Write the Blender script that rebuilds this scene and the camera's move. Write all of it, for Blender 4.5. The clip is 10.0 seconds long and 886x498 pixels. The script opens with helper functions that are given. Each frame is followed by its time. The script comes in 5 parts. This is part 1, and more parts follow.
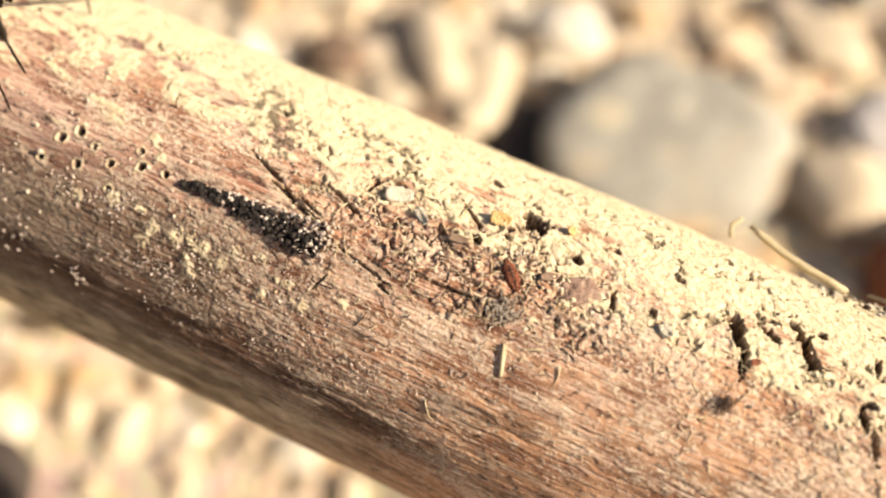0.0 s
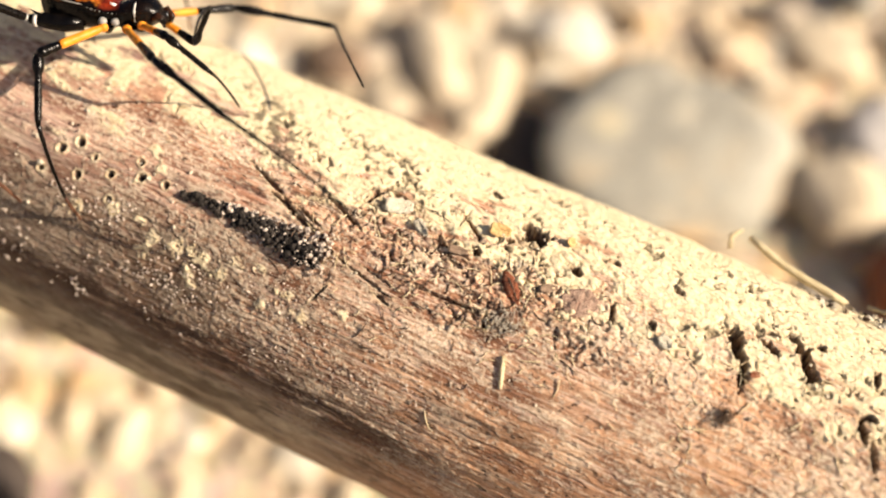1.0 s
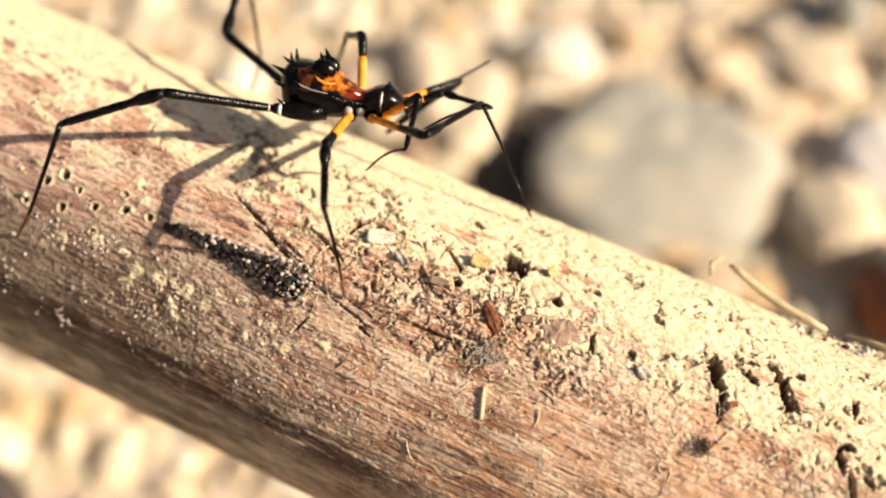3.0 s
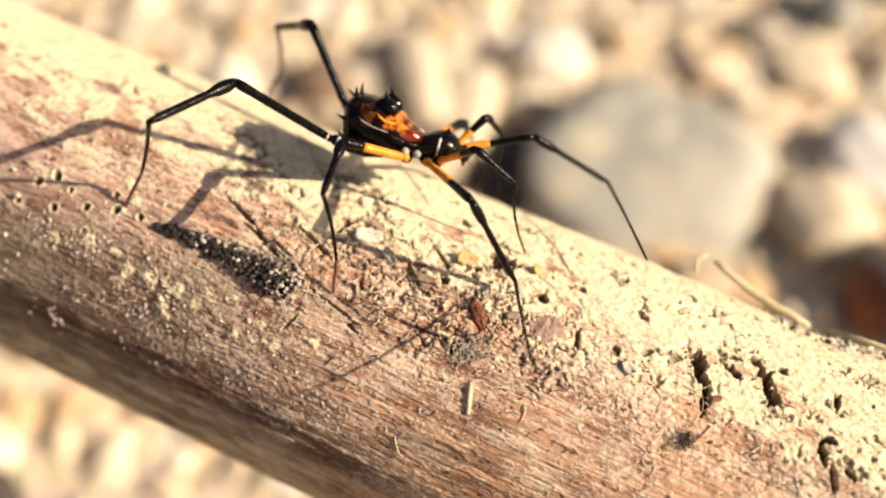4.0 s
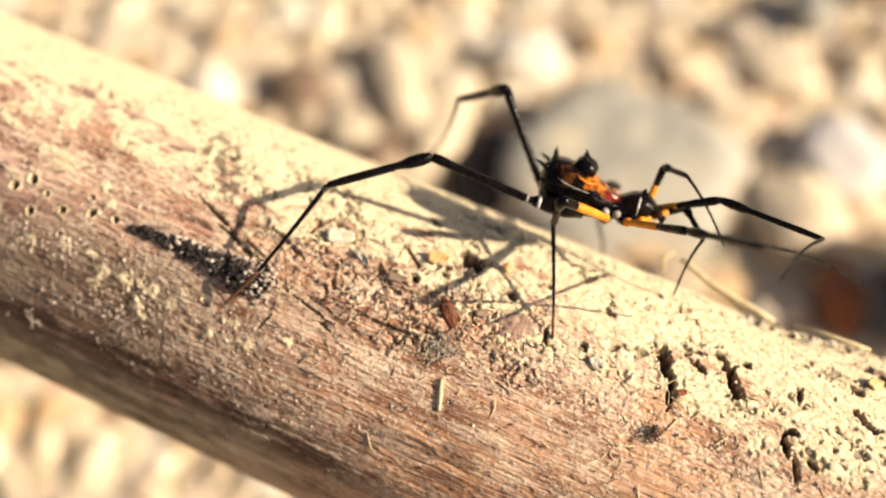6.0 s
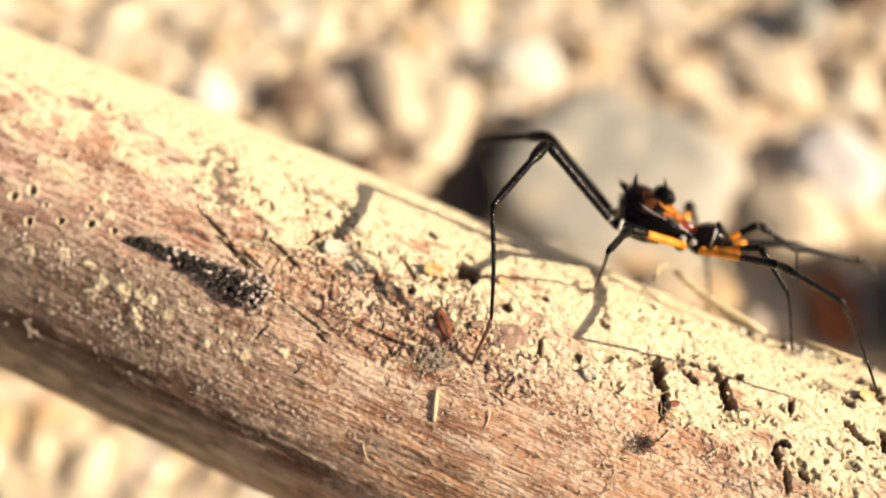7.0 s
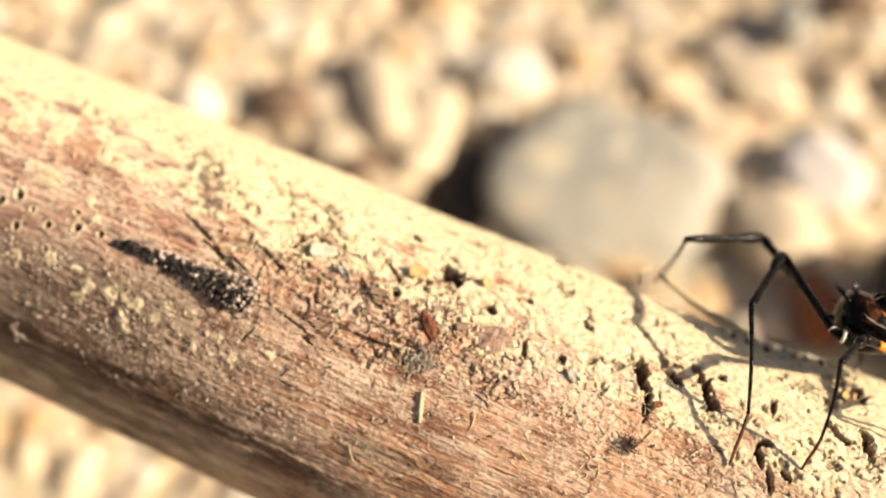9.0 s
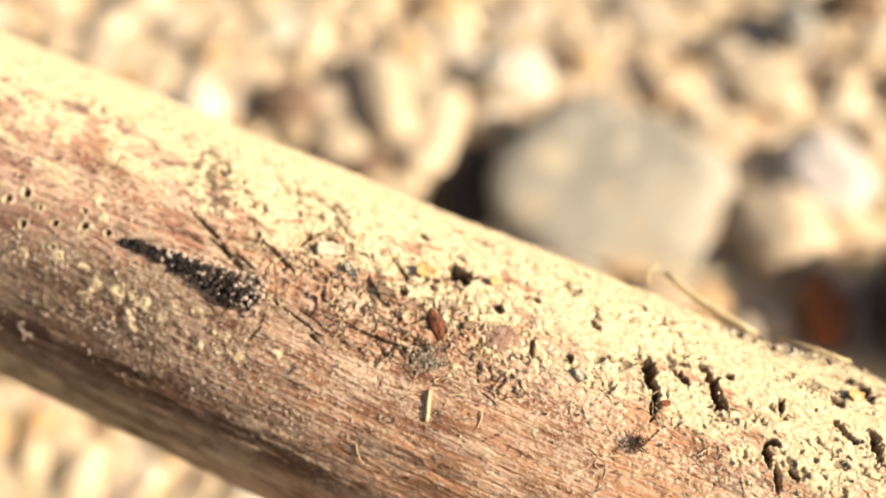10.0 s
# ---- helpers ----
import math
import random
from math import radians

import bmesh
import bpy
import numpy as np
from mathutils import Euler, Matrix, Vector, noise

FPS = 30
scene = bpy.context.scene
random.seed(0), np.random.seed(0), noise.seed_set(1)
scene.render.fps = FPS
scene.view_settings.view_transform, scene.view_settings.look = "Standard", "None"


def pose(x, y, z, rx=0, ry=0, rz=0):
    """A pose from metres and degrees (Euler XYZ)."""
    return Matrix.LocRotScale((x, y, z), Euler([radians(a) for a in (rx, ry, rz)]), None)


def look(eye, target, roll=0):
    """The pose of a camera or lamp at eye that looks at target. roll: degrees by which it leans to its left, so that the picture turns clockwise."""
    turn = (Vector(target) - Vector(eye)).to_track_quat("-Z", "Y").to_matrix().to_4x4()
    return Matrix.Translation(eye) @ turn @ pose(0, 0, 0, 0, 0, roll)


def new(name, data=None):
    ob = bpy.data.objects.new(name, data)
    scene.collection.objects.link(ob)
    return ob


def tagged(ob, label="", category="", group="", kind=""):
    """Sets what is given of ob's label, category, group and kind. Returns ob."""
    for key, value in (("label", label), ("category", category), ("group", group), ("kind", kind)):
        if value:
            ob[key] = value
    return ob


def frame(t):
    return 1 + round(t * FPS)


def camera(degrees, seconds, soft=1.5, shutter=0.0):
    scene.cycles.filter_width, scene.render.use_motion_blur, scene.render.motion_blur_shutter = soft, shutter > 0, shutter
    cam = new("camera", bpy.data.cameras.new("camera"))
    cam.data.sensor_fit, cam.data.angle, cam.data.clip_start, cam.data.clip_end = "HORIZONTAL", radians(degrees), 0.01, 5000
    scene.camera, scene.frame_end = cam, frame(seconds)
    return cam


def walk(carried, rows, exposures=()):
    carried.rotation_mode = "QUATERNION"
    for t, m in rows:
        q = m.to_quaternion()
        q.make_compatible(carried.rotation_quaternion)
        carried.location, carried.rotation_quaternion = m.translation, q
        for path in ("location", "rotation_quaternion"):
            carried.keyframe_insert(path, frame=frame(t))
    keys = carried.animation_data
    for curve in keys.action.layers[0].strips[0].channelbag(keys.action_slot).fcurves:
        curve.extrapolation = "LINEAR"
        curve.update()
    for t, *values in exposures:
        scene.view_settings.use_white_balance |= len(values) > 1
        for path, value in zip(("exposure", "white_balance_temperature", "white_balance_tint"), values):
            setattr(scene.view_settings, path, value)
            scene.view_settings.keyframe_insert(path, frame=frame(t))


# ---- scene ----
# A harvestman crosses a bleached driftwood branch that lies over fine beach gravel.
MM = 0.001

# camera
cam = camera(39.4, 10.0, soft=2.0)
METRES, EYE, TILT, LEAN, TURN = 0.01467, 0.158, -45.0, 0.0, 0.0
ROWS = [
    (0.0, 0.0, 0.0, 0.0, -0.0, 0.0, 0.0),
    (0.5, 0.008, -0.0048, 0.028, 0.06, 0.03, -0.05),
    (1.0, 0.0077, -0.0084, 0.0589, 0.04, 0.09, -0.09),
    (1.5, 0.0145, -0.0296, 0.0932, 0.04, 0.14, -0.22),
    (2.0, 0.0331, -0.0384, 0.1016, 0.04, 0.54, -0.19),
    (2.5, 0.0829, -0.0259, 0.1689, 0.07, 0.48, -0.01),
    (4.0, 0.1914, -0.1684, 0.1745, -0.06, 0.54, 0.5),
    (4.5, 0.2485, -0.1806, 0.0967, -0.04, 0.87, 0.57),
    (5.0, 0.2979, -0.2255, 0.1209, -0.1, 0.56, 0.92),
    (5.5, 0.2868, -0.2677, 0.1225, -0.45, 0.65, 1.08),
    (7.0, 0.283, -0.394, 0.1882, -0.96, 0.92, 0.84),
    (7.5, 0.3322, -0.3914, 0.1478, -1.0, 1.21, 1.09),
    (8.0, 0.338, -0.4156, 0.1429, -1.2, 1.28, 1.07),
    (8.5, 0.3193, -0.4415, 0.1507, -1.4, 1.25, 1.08),
    (9.0, 0.316, -0.4478, 0.1467, -1.4, 1.33, 0.97),
    (9.5, 0.2898, -0.4624, 0.1423, -1.47, 1.36, 0.87),
    (10.0, 0.2812, -0.4419, 0.1222, -1.31, 1.45, 0.92),
]
cam.data.dof.use_dof = True
cam.data.dof.focus_distance = 0.111
cam.data.dof.aperture_fstop = 11.0
cam.data.dof.aperture_blades = 0
walk(cam, [(t, pose(0, 0, EYE, TILT, LEAN, TURN) @ pose(METRES * x, METRES * y, METRES * z, 90 + pitch, roll, yaw)) for t, x, y, z, yaw, pitch, roll in ROWS],
     [(0.0, 0.80, 7000, 15), (5.0, 0.80, 7050, 15), (10.0, 0.80, 7300, 15)])

# sky and sun
SUN = Vector((0.840, -0.273, 0.469)).normalized()
world = bpy.data.worlds.new("sky")
scene.world = world
world.use_nodes = True
wn = world.node_tree
sky = wn.nodes.new("ShaderNodeTexSky")
sky.sky_type = "NISHITA"
sky.sun_disc = False
sky.sun_elevation = math.asin(SUN.z)
sky.air_density, sky.dust_density = 0.7, 3.0
sky.sun_rotation = math.atan2(SUN.x, SUN.y)
wn.links.new(sky.outputs[0], wn.nodes["Background"].inputs["Color"])
wn.nodes["Background"].inputs["Strength"].default_value = 0.058
sun = new("sun", bpy.data.lights.new("sun", "SUN"))
sun.data.energy, sun.data.angle, sun.data.color = 4.9, radians(0.5), (1.0, 0.90, 0.74)
sun.matrix_world = look((0.4 * SUN.x, 0.4 * SUN.y, 0.4 * SUN.z), (0, 0, 0))


# ---- materials ----
class Nodes:
    """A small builder for node materials."""

    def __init__(self, name, rough=0.8, metal=0.0, spec=0.4):
        self.mat = bpy.data.materials.new(name)
        self.mat.use_nodes = True
        self.t = self.mat.node_tree
        self.b = self.t.nodes["Principled BSDF"]
        self.b.inputs["Roughness"].default_value = rough
        self.b.inputs["Metallic"].default_value = metal
        self.b.inputs["Specular IOR Level"].default_value = spec
        self.pos = self.t.nodes.new("ShaderNodeTexCoord").outputs["Object"]

    def node(self, kind, **values):
        n = self.t.nodes.new(kind)
        for k, v in values.items():
            n.inputs[k.replace("_", " ")].default_value = v
        return n

    def link(self, a, b):
        self.t.links.new(a, b)

    def scaled(self, sx, sy, sz):
        m = self.node("ShaderNodeMapping")
        m.inputs["Scale"].default_value = (sx, sy, sz)
        self.link(self.pos, m.inputs["Vector"])
        return m.outputs[0]

    def noise(self, scale, detail=4.0, rough=0.55, vec=None, distort=0.0):
        n = self.node("ShaderNodeTexNoise", Scale=scale, Detail=detail, Roughness=rough, Distortion=distort)
        self.link(vec or self.pos, n.inputs["Vector"])
        return n.outputs["Fac"]

    def voronoi(self, scale, vec=None, out="Distance"):
        n = self.node("ShaderNodeTexVoronoi", Scale=scale)
        self.link(vec or self.pos, n.inputs["Vector"])
        return n.outputs[out]

    def ramp(self, fac, *stops):
        n = self.t.nodes.new("ShaderNodeValToRGB")
        e = n.color_ramp.elements
        while len(e) < len(stops):
            e.new(0.5)
        for el, (p, c) in zip(e, stops):
            el.position = p
            el.color = (*c, 1) if len(c) == 3 else c
        self.link(fac, n.inputs["Fac"])
        return n.outputs["Color"]

    def step(self, fac, lo, hi):
        n = self.t.nodes.new("ShaderNodeMapRange")
        n.inputs["From Min"].default_value, n.inputs["From Max"].default_value = lo, hi
        self.link(fac, n.inputs["Value"])
        return n.outputs["Result"]

    def math(self, op, a, b):
        n = self.t.nodes.new("ShaderNodeMath")
        n.operation = op
        for i, v in enumerate((a, b)):
            if isinstance(v, (int, float)):
                n.inputs[i].default_value = v
            else:
                self.link(v, n.inputs[i])
        return n.outputs[0]

    def mix(self, fac, a, b, mode="MIX"):
        n = self.t.nodes.new("ShaderNodeMix")
        n.data_type, n.blend_type = "RGBA", mode
        for i, v in ((0, fac), (6, a), (7, b)):
            if isinstance(v, (int, float)):
                n.inputs[i].default_value = v
            elif isinstance(v, tuple):
                n.inputs[i].default_value = (*v, 1)
            else:
                self.link(v, n.inputs[i])
        return n.outputs[2]

    def color(self, c):
        if isinstance(c, tuple):
            self.b.inputs["Base Color"].default_value = (*c, 1)
        else:
            self.link(c, self.b.inputs["Base Color"])
        return self

    def rough(self, r):
        self.link(r, self.b.inputs["Roughness"])
        return self

    def bump(self, height, depth, strength=1.0):
        n = self.t.nodes.new("ShaderNodeBump")
        n.inputs["Strength"].default_value, n.inputs["Distance"].default_value = strength, depth
        self.link(height, n.inputs["Height"])
        self.link(n.outputs[0], self.b.inputs["Normal"])
        return self


def chitin_material(name, base, light, rough, scale=900.0):
    """Glossy insect-like shell with fine grains and lighter worn spots."""
    n = Nodes(name, rough, spec=0.16)
    g = n.noise(scale, 3)
    n.color(n.ramp(g, (0.40, base), (0.72, light)))
    n.rough(n.ramp(n.noise(scale * 2.1, 2), (0.3, (rough * 0.7,) * 3), (0.7, (rough * 1.4,) * 3)))
    return n.bump(n.voronoi(scale * 3.2), 0.00005, 0.5).mat


def stone_material(name, dark, light, speck, scale=90.0):
    n = Nodes(name, 0.85, spec=0.3)
    a = n.ramp(n.noise(scale, 6, 0.6), (0.30, dark), (0.70, light))
    n.color(n.mix(n.step(n.noise(scale * 9, 3), 0.58, 0.72), a, speck))
    return n.bump(n.noise(scale * 5, 8, 0.65), 0.0006, 0.7).mat


def random_stone_material(name, per_island):
    """Beach pebbles: each takes one of many warm tones."""
    n = Nodes(name, 0.8, spec=0.3)
    if per_island:
        rnd = n.t.nodes.new("ShaderNodeNewGeometry").outputs["Random Per Island"]
    else:
        rnd = n.t.nodes.new("ShaderNodeObjectInfo").outputs["Random"]
    c = n.ramp(rnd, (0.0, (0.504, 0.403, 0.272)), (0.16, (0.625, 0.524, 0.373)), (0.30, (0.383, 0.302, 0.211)), (0.42, (0.630, 0.549, 0.410)),
               (0.55, (0.473, 0.312, 0.161)), (0.66, (0.585, 0.473, 0.333)), (0.78, (0.405, 0.347, 0.279)), (0.88, (0.666, 0.621, 0.513)), (0.96, (0.306, 0.261, 0.216)))
    c.node.color_ramp.interpolation = "CONSTANT"
    c = n.mix(n.step(n.noise(160, 5), 0.35, 0.75), c, n.mix(0.5, c, (0.72, 0.60, 0.42)))
    n.color(n.mix(n.step(n.noise(900, 3), 0.6, 0.75), c, n.mix(0.6, c, (0.20, 0.15, 0.10))))
    return n.bump(n.noise(500, 6), 0.0004, 0.6).mat


def sand_material():
    n = Nodes("gravel_sand", 0.9, spec=0.25)
    a = n.ramp(n.noise(60, 5), (0.3, (0.52, 0.41, 0.27)), (0.7, (0.68, 0.55, 0.38)))
    g = n.voronoi(420, out="Color")
    n.color(n.mix(0.35, a, n.mix(0.55, g, (0.60, 0.48, 0.32))))
    return n.bump(n.voronoi(420), 0.0012, 0.8).mat


def wood_material():
    """Weathered, barkless driftwood. The object's x runs along the branch; crust and dirt are the shares that its
    relief carries, dirt also painting the shade in recesses.
    """
    n = Nodes("weathered_wood", 0.82, spec=0.3)

    def share(name):
        a = n.t.nodes.new("ShaderNodeAttribute")
        a.attribute_name = name
        return a.outputs["Fac"]

    grain = n.noise(1150, 6, 0.72, n.scaled(0.06, 1, 1))
    fine = n.noise(3200, 4, 0.7, n.scaled(0.05, 1, 1))
    wood = n.ramp(grain, (0.36, (0.030, 0.011, 0.006)), (0.44, (0.18, 0.072, 0.037)), (0.55, (0.44, 0.205, 0.115)), (0.67, (0.74, 0.53, 0.37)))
    wood = n.mix(n.step(fine, 0.57, 0.70), wood, (0.085, 0.036, 0.022))
    # mauve-grey weathering, rusty patches
    wood = n.mix(n.step(n.noise(55, 5), 0.50, 0.70), wood, n.mix(0.40, wood, (0.48, 0.31, 0.235)))
    sep = n.t.nodes.new("ShaderNodeSeparateXYZ")
    n.link(n.pos, sep.inputs[0])
    mauve = n.math("MULTIPLY", n.step(n.math("ADD", sep.outputs["X"], n.math("MULTIPLY", n.noise(90, 4), 0.02)), -0.004, -0.022), 0.8)
    wood = n.mix(mauve, wood, n.mix(0.5, wood, (0.50, 0.345, 0.31)))
    wood = n.mix(n.step(n.noise(60, 5, vec=n.scaled(0.5, 1, 1)), 0.44, 0.62), wood, n.mix(0.5, wood, (0.56, 0.27, 0.11)))
    wood = n.mix(n.step(n.noise(1100, 4, 0.65, n.scaled(0.5, 1, 1)), 0.56, 0.62), wood, n.mix(0.85, wood, (0.060, 0.020, 0.012)))
    # fresher, peach-coloured wood towards the thin end
    fresh = n.math("MULTIPLY", n.step(n.math("ADD", sep.outputs["X"], n.math("MULTIPLY", n.noise(80, 4), 0.02)), -0.008, 0.020), 0.62)
    wood = n.mix(fresh, wood, n.mix(0.55, wood, (0.76, 0.47, 0.28)))
    # red-brown patches and pale streaks a few millimetres long
    wood = n.mix(n.math("MULTIPLY", n.step(n.noise(260, 6, 0.68, n.scaled(0.38, 1, 1)), 0.47, 0.57), 0.80), wood, n.mix(0.8, wood, (0.135, 0.040, 0.018)))
    wood = n.mix(n.math("MULTIPLY", n.step(n.noise(480, 6, 0.72, n.scaled(0.30, 1, 1)), 0.53, 0.62), 0.70), wood, n.mix(0.85, wood, (0.78, 0.61, 0.44)))
    # dark crumb-sized pits
    wood = n.mix(n.math("MULTIPLY", n.step(n.noise(1700, 3, 0.6, n.scaled(0.6, 1, 1)), 0.60, 0.65), 0.85), wood, (0.022, 0.008, 0.005))
    # single bleached fibres
    wood = n.mix(n.math("MULTIPLY", n.step(n.noise(2500, 3, 0.6, n.scaled(0.045, 1, 1)), 0.55, 0.62), 0.6), wood, n.mix(0.75, wood, (0.79, 0.585, 0.47)))
    # pale dust caught in the fibres
    wood = n.mix(n.math("MULTIPLY", n.step(n.noise(2600, 4, 0.7, n.scaled(0.35, 1, 1)), 0.56, 0.65), 0.5), wood, (0.74, 0.59, 0.45))
    pale = n.ramp(n.noise(1500, 6, 0.7), (0.30, (0.50, 0.37, 0.20)), (0.44, (0.66, 0.54, 0.34)), (0.62, (0.77, 0.68, 0.46)))
    wood = n.mix(n.math("MULTIPLY", share("dust"), 0.78), wood, n.ramp(n.noise(3000, 3), (0.35, (0.48, 0.33, 0.22)), (0.6, (0.82, 0.70, 0.53))))
    # shade low on the thick end's flank, put into the wood's colour
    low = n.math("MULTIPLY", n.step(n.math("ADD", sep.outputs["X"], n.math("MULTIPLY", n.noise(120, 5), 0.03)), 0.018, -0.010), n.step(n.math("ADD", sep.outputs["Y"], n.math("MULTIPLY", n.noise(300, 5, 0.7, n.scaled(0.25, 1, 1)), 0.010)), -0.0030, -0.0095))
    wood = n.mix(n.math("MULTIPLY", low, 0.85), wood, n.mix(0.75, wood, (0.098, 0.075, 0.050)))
    # light bounced onto the underside, put into the colour as paler olive-grey
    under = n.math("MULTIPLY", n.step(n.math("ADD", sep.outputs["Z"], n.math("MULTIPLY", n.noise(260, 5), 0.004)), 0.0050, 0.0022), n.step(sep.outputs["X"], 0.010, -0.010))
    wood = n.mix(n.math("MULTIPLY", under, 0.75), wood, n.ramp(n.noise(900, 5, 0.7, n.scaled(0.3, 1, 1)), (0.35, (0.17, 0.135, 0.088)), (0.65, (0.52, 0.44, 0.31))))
    # dark patches, and the flank's shaded band painted with them
    wood = n.mix(n.math("MULTIPLY", share("stain_shade"), 0.92), wood, (0.055, 0.028, 0.016))
    c = n.mix(share("crust"), wood, pale)
    # dark growth and flecks, and the shade in holes and cracks as colour
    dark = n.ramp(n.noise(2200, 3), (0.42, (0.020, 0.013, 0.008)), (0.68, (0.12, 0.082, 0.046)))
    n.color(n.mix(share("dirt_shade"), c, dark))
    h = n.math("ADD", n.math("MULTIPLY", grain, 0.6), n.math("MULTIPLY", n.noise(4200, 4, 0.7), 0.5))
    return n.bump(h, 0.0002, 0.8).mat


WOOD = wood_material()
SAND = sand_material()
PEBBLE = random_stone_material("beach_pebble", False)
PEBBLE_MANY = random_stone_material("beach_gravel", True)


def cobble_material():
    """Grey cobble with warm lichen-coloured blotches and one cream spot."""
    n = Nodes("grey_cobble", 0.85, spec=0.3)
    a = n.ramp(n.noise(75, 6, 0.6), (0.30, (0.27, 0.262, 0.225)), (0.70, (0.43, 0.415, 0.35)))
    a = n.mix(n.math("MULTIPLY", n.step(n.noise(110, 5), 0.52, 0.68), 0.6), a, (0.52, 0.43, 0.30))
    sep = n.t.nodes.new("ShaderNodeVectorMath")
    sep.operation = "DISTANCE"
    n.link(n.pos, sep.inputs[0])
    sep.inputs[1].default_value = (-0.0085, -0.004, 0.012)
    a = n.mix(n.math("MULTIPLY", n.step(n.math("ADD", sep.outputs["Value"], n.math("MULTIPLY", n.noise(400, 4), 0.003)), 0.0062, 0.0030), 0.7), a, (0.60, 0.53, 0.36))
    n.color(n.mix(n.step(n.noise(800, 3), 0.60, 0.74), a, (0.22, 0.20, 0.17)))
    return n.bump(n.noise(450, 8, 0.65), 0.0006, 0.7).mat


COBBLE = cobble_material()
GREY = stone_material("grey_stone", (0.24, 0.236, 0.205), (0.41, 0.40, 0.345), (0.50, 0.45, 0.36))
WHITE = stone_material("white_stone", (0.66, 0.60, 0.48), (0.80, 0.76, 0.66), (0.58, 0.48, 0.34))
CREAM = stone_material("cream_stone", (0.55, 0.45, 0.31), (0.72, 0.62, 0.46), (0.42, 0.32, 0.20))
PALEGREY = stone_material("pale_grey_stone", (0.58, 0.54, 0.50), (0.74, 0.70, 0.65), (0.46, 0.41, 0.36))
DARK = stone_material("dark_stone", (0.036, 0.027, 0.023), (0.085, 0.068, 0.058), (0.12, 0.10, 0.085))
RED = stone_material("rusty_stone", (0.20, 0.060, 0.026), (0.36, 0.13, 0.055), (0.42, 0.26, 0.15))
BROWN = stone_material("brown_stone", (0.14, 0.09, 0.06), (0.28, 0.20, 0.14), (0.36, 0.28, 0.20))
BLACK = chitin_material("black_shell", (0.0015, 0.0013, 0.0013), (0.0045, 0.0035, 0.003), 0.17)
BROWNSHELL = chitin_material("brown_shell", (0.004, 0.003, 0.0025), (0.038, 0.013, 0.005), 0.2)


def shield_material():
    """Black shell with a ragged net of rust and orange pigment over the hind part."""
    n = Nodes("patterned_shell", 0.2, spec=0.16)
    sep = n.t.nodes.new("ShaderNodeSeparateXYZ")
    n.link(n.pos, sep.inputs[0])
    base = n.ramp(n.noise(900, 3), (0.40, (0.002, 0.0016, 0.0014)), (0.72, (0.010, 0.005, 0.003)))
    # brown mottling behind, a broad orange arch before the hump that runs out forwards into a red streak
    hind = n.math("MULTIPLY", n.step(sep.outputs["X"], -0.0012, -0.0026), n.step(sep.outputs["Z"], 0.0002, 0.0012))
    net = n.step(n.noise(560, 4, 0.65, distort=1.0), 0.50, 0.60)
    c = n.mix(n.math("MULTIPLY", n.math("MULTIPLY", net, hind), 0.55), base, n.ramp(n.noise(1500, 2), (0.4, (0.050, 0.016, 0.006)), (0.65, (0.17, 0.055, 0.015))))
    wave = n.math("MULTIPLY", n.math("SUBTRACT", n.noise(420, 3), 0.5), 0.0026)
    x = n.math("ADD", sep.outputs["X"], wave)
    arch = n.math("MULTIPLY", n.step(x, -0.0016, -0.0012), n.step(x, 0.0010, 0.0005))
    arch = n.math("MULTIPLY", arch, n.step(n.math("ADD", sep.outputs["Z"], wave), 0.0007, 0.0011))
    c = n.mix(n.math("MULTIPLY", arch, 0.92), c, n.ramp(n.noise(1100, 3), (0.40, (0.004, 0.002, 0.002)), (0.46, (0.20, 0.035, 0.006)), (0.60, (0.62, 0.20, 0.022))))
    streak = n.math("MULTIPLY", n.step(x, 0.0006, 0.0011), n.step(x, 0.0024, 0.0019))
    streak = n.math("MULTIPLY", streak, n.step(sep.outputs["Z"], 0.0000, 0.0004))
    c = n.mix(n.math("MULTIPLY", streak, n.step(n.noise(700, 2), 0.42, 0.5)), c, n.ramp(n.noise(1500, 2), (0.4, (0.06, 0.006, 0.003)), (0.65, (0.24, 0.026, 0.008))))
    n.color(c)
    n.rough(n.ramp(n.noise(1900, 2), (0.3, (0.14,) * 3), (0.7, (0.30,) * 3)))
    return n.bump(n.noise(1300, 3), 0.00012, 0.6).mat


SHIELD = shield_material()
ORANGE = chitin_material("orange_shell", (0.62, 0.20, 0.018), (0.80, 0.34, 0.04), 0.35)
IVORY = chitin_material("ivory_shell", (0.55, 0.53, 0.47), (0.75, 0.73, 0.68), 0.4)
LEGBLACK = chitin_material("black_leg", (0.0012, 0.001, 0.001), (0.0055, 0.0038, 0.003), 0.28, 1500.0)
KNOB = chitin_material("grey_knob", (0.22, 0.21, 0.19), (0.45, 0.43, 0.39), 0.3)
PALELEG = chitin_material("brown_tarsus", (0.07, 0.030, 0.018), (0.17, 0.080, 0.045), 0.45)


# ---- mesh helpers ----
def mesh_ob(name, bm, mat, parent=None, smooth=True):
    me = bpy.data.meshes.new(name)
    bm.to_mesh(me)
    bm.free()
    for p in me.polygons:
        p.use_smooth = smooth
    me.materials.append(mat)
    ob = new(name, me)
    if parent:
        ob.parent = parent
    return ob


def part(name, bm, mat, parent, label=""):
    return tagged(mesh_ob(name, bm, mat, parent), label)


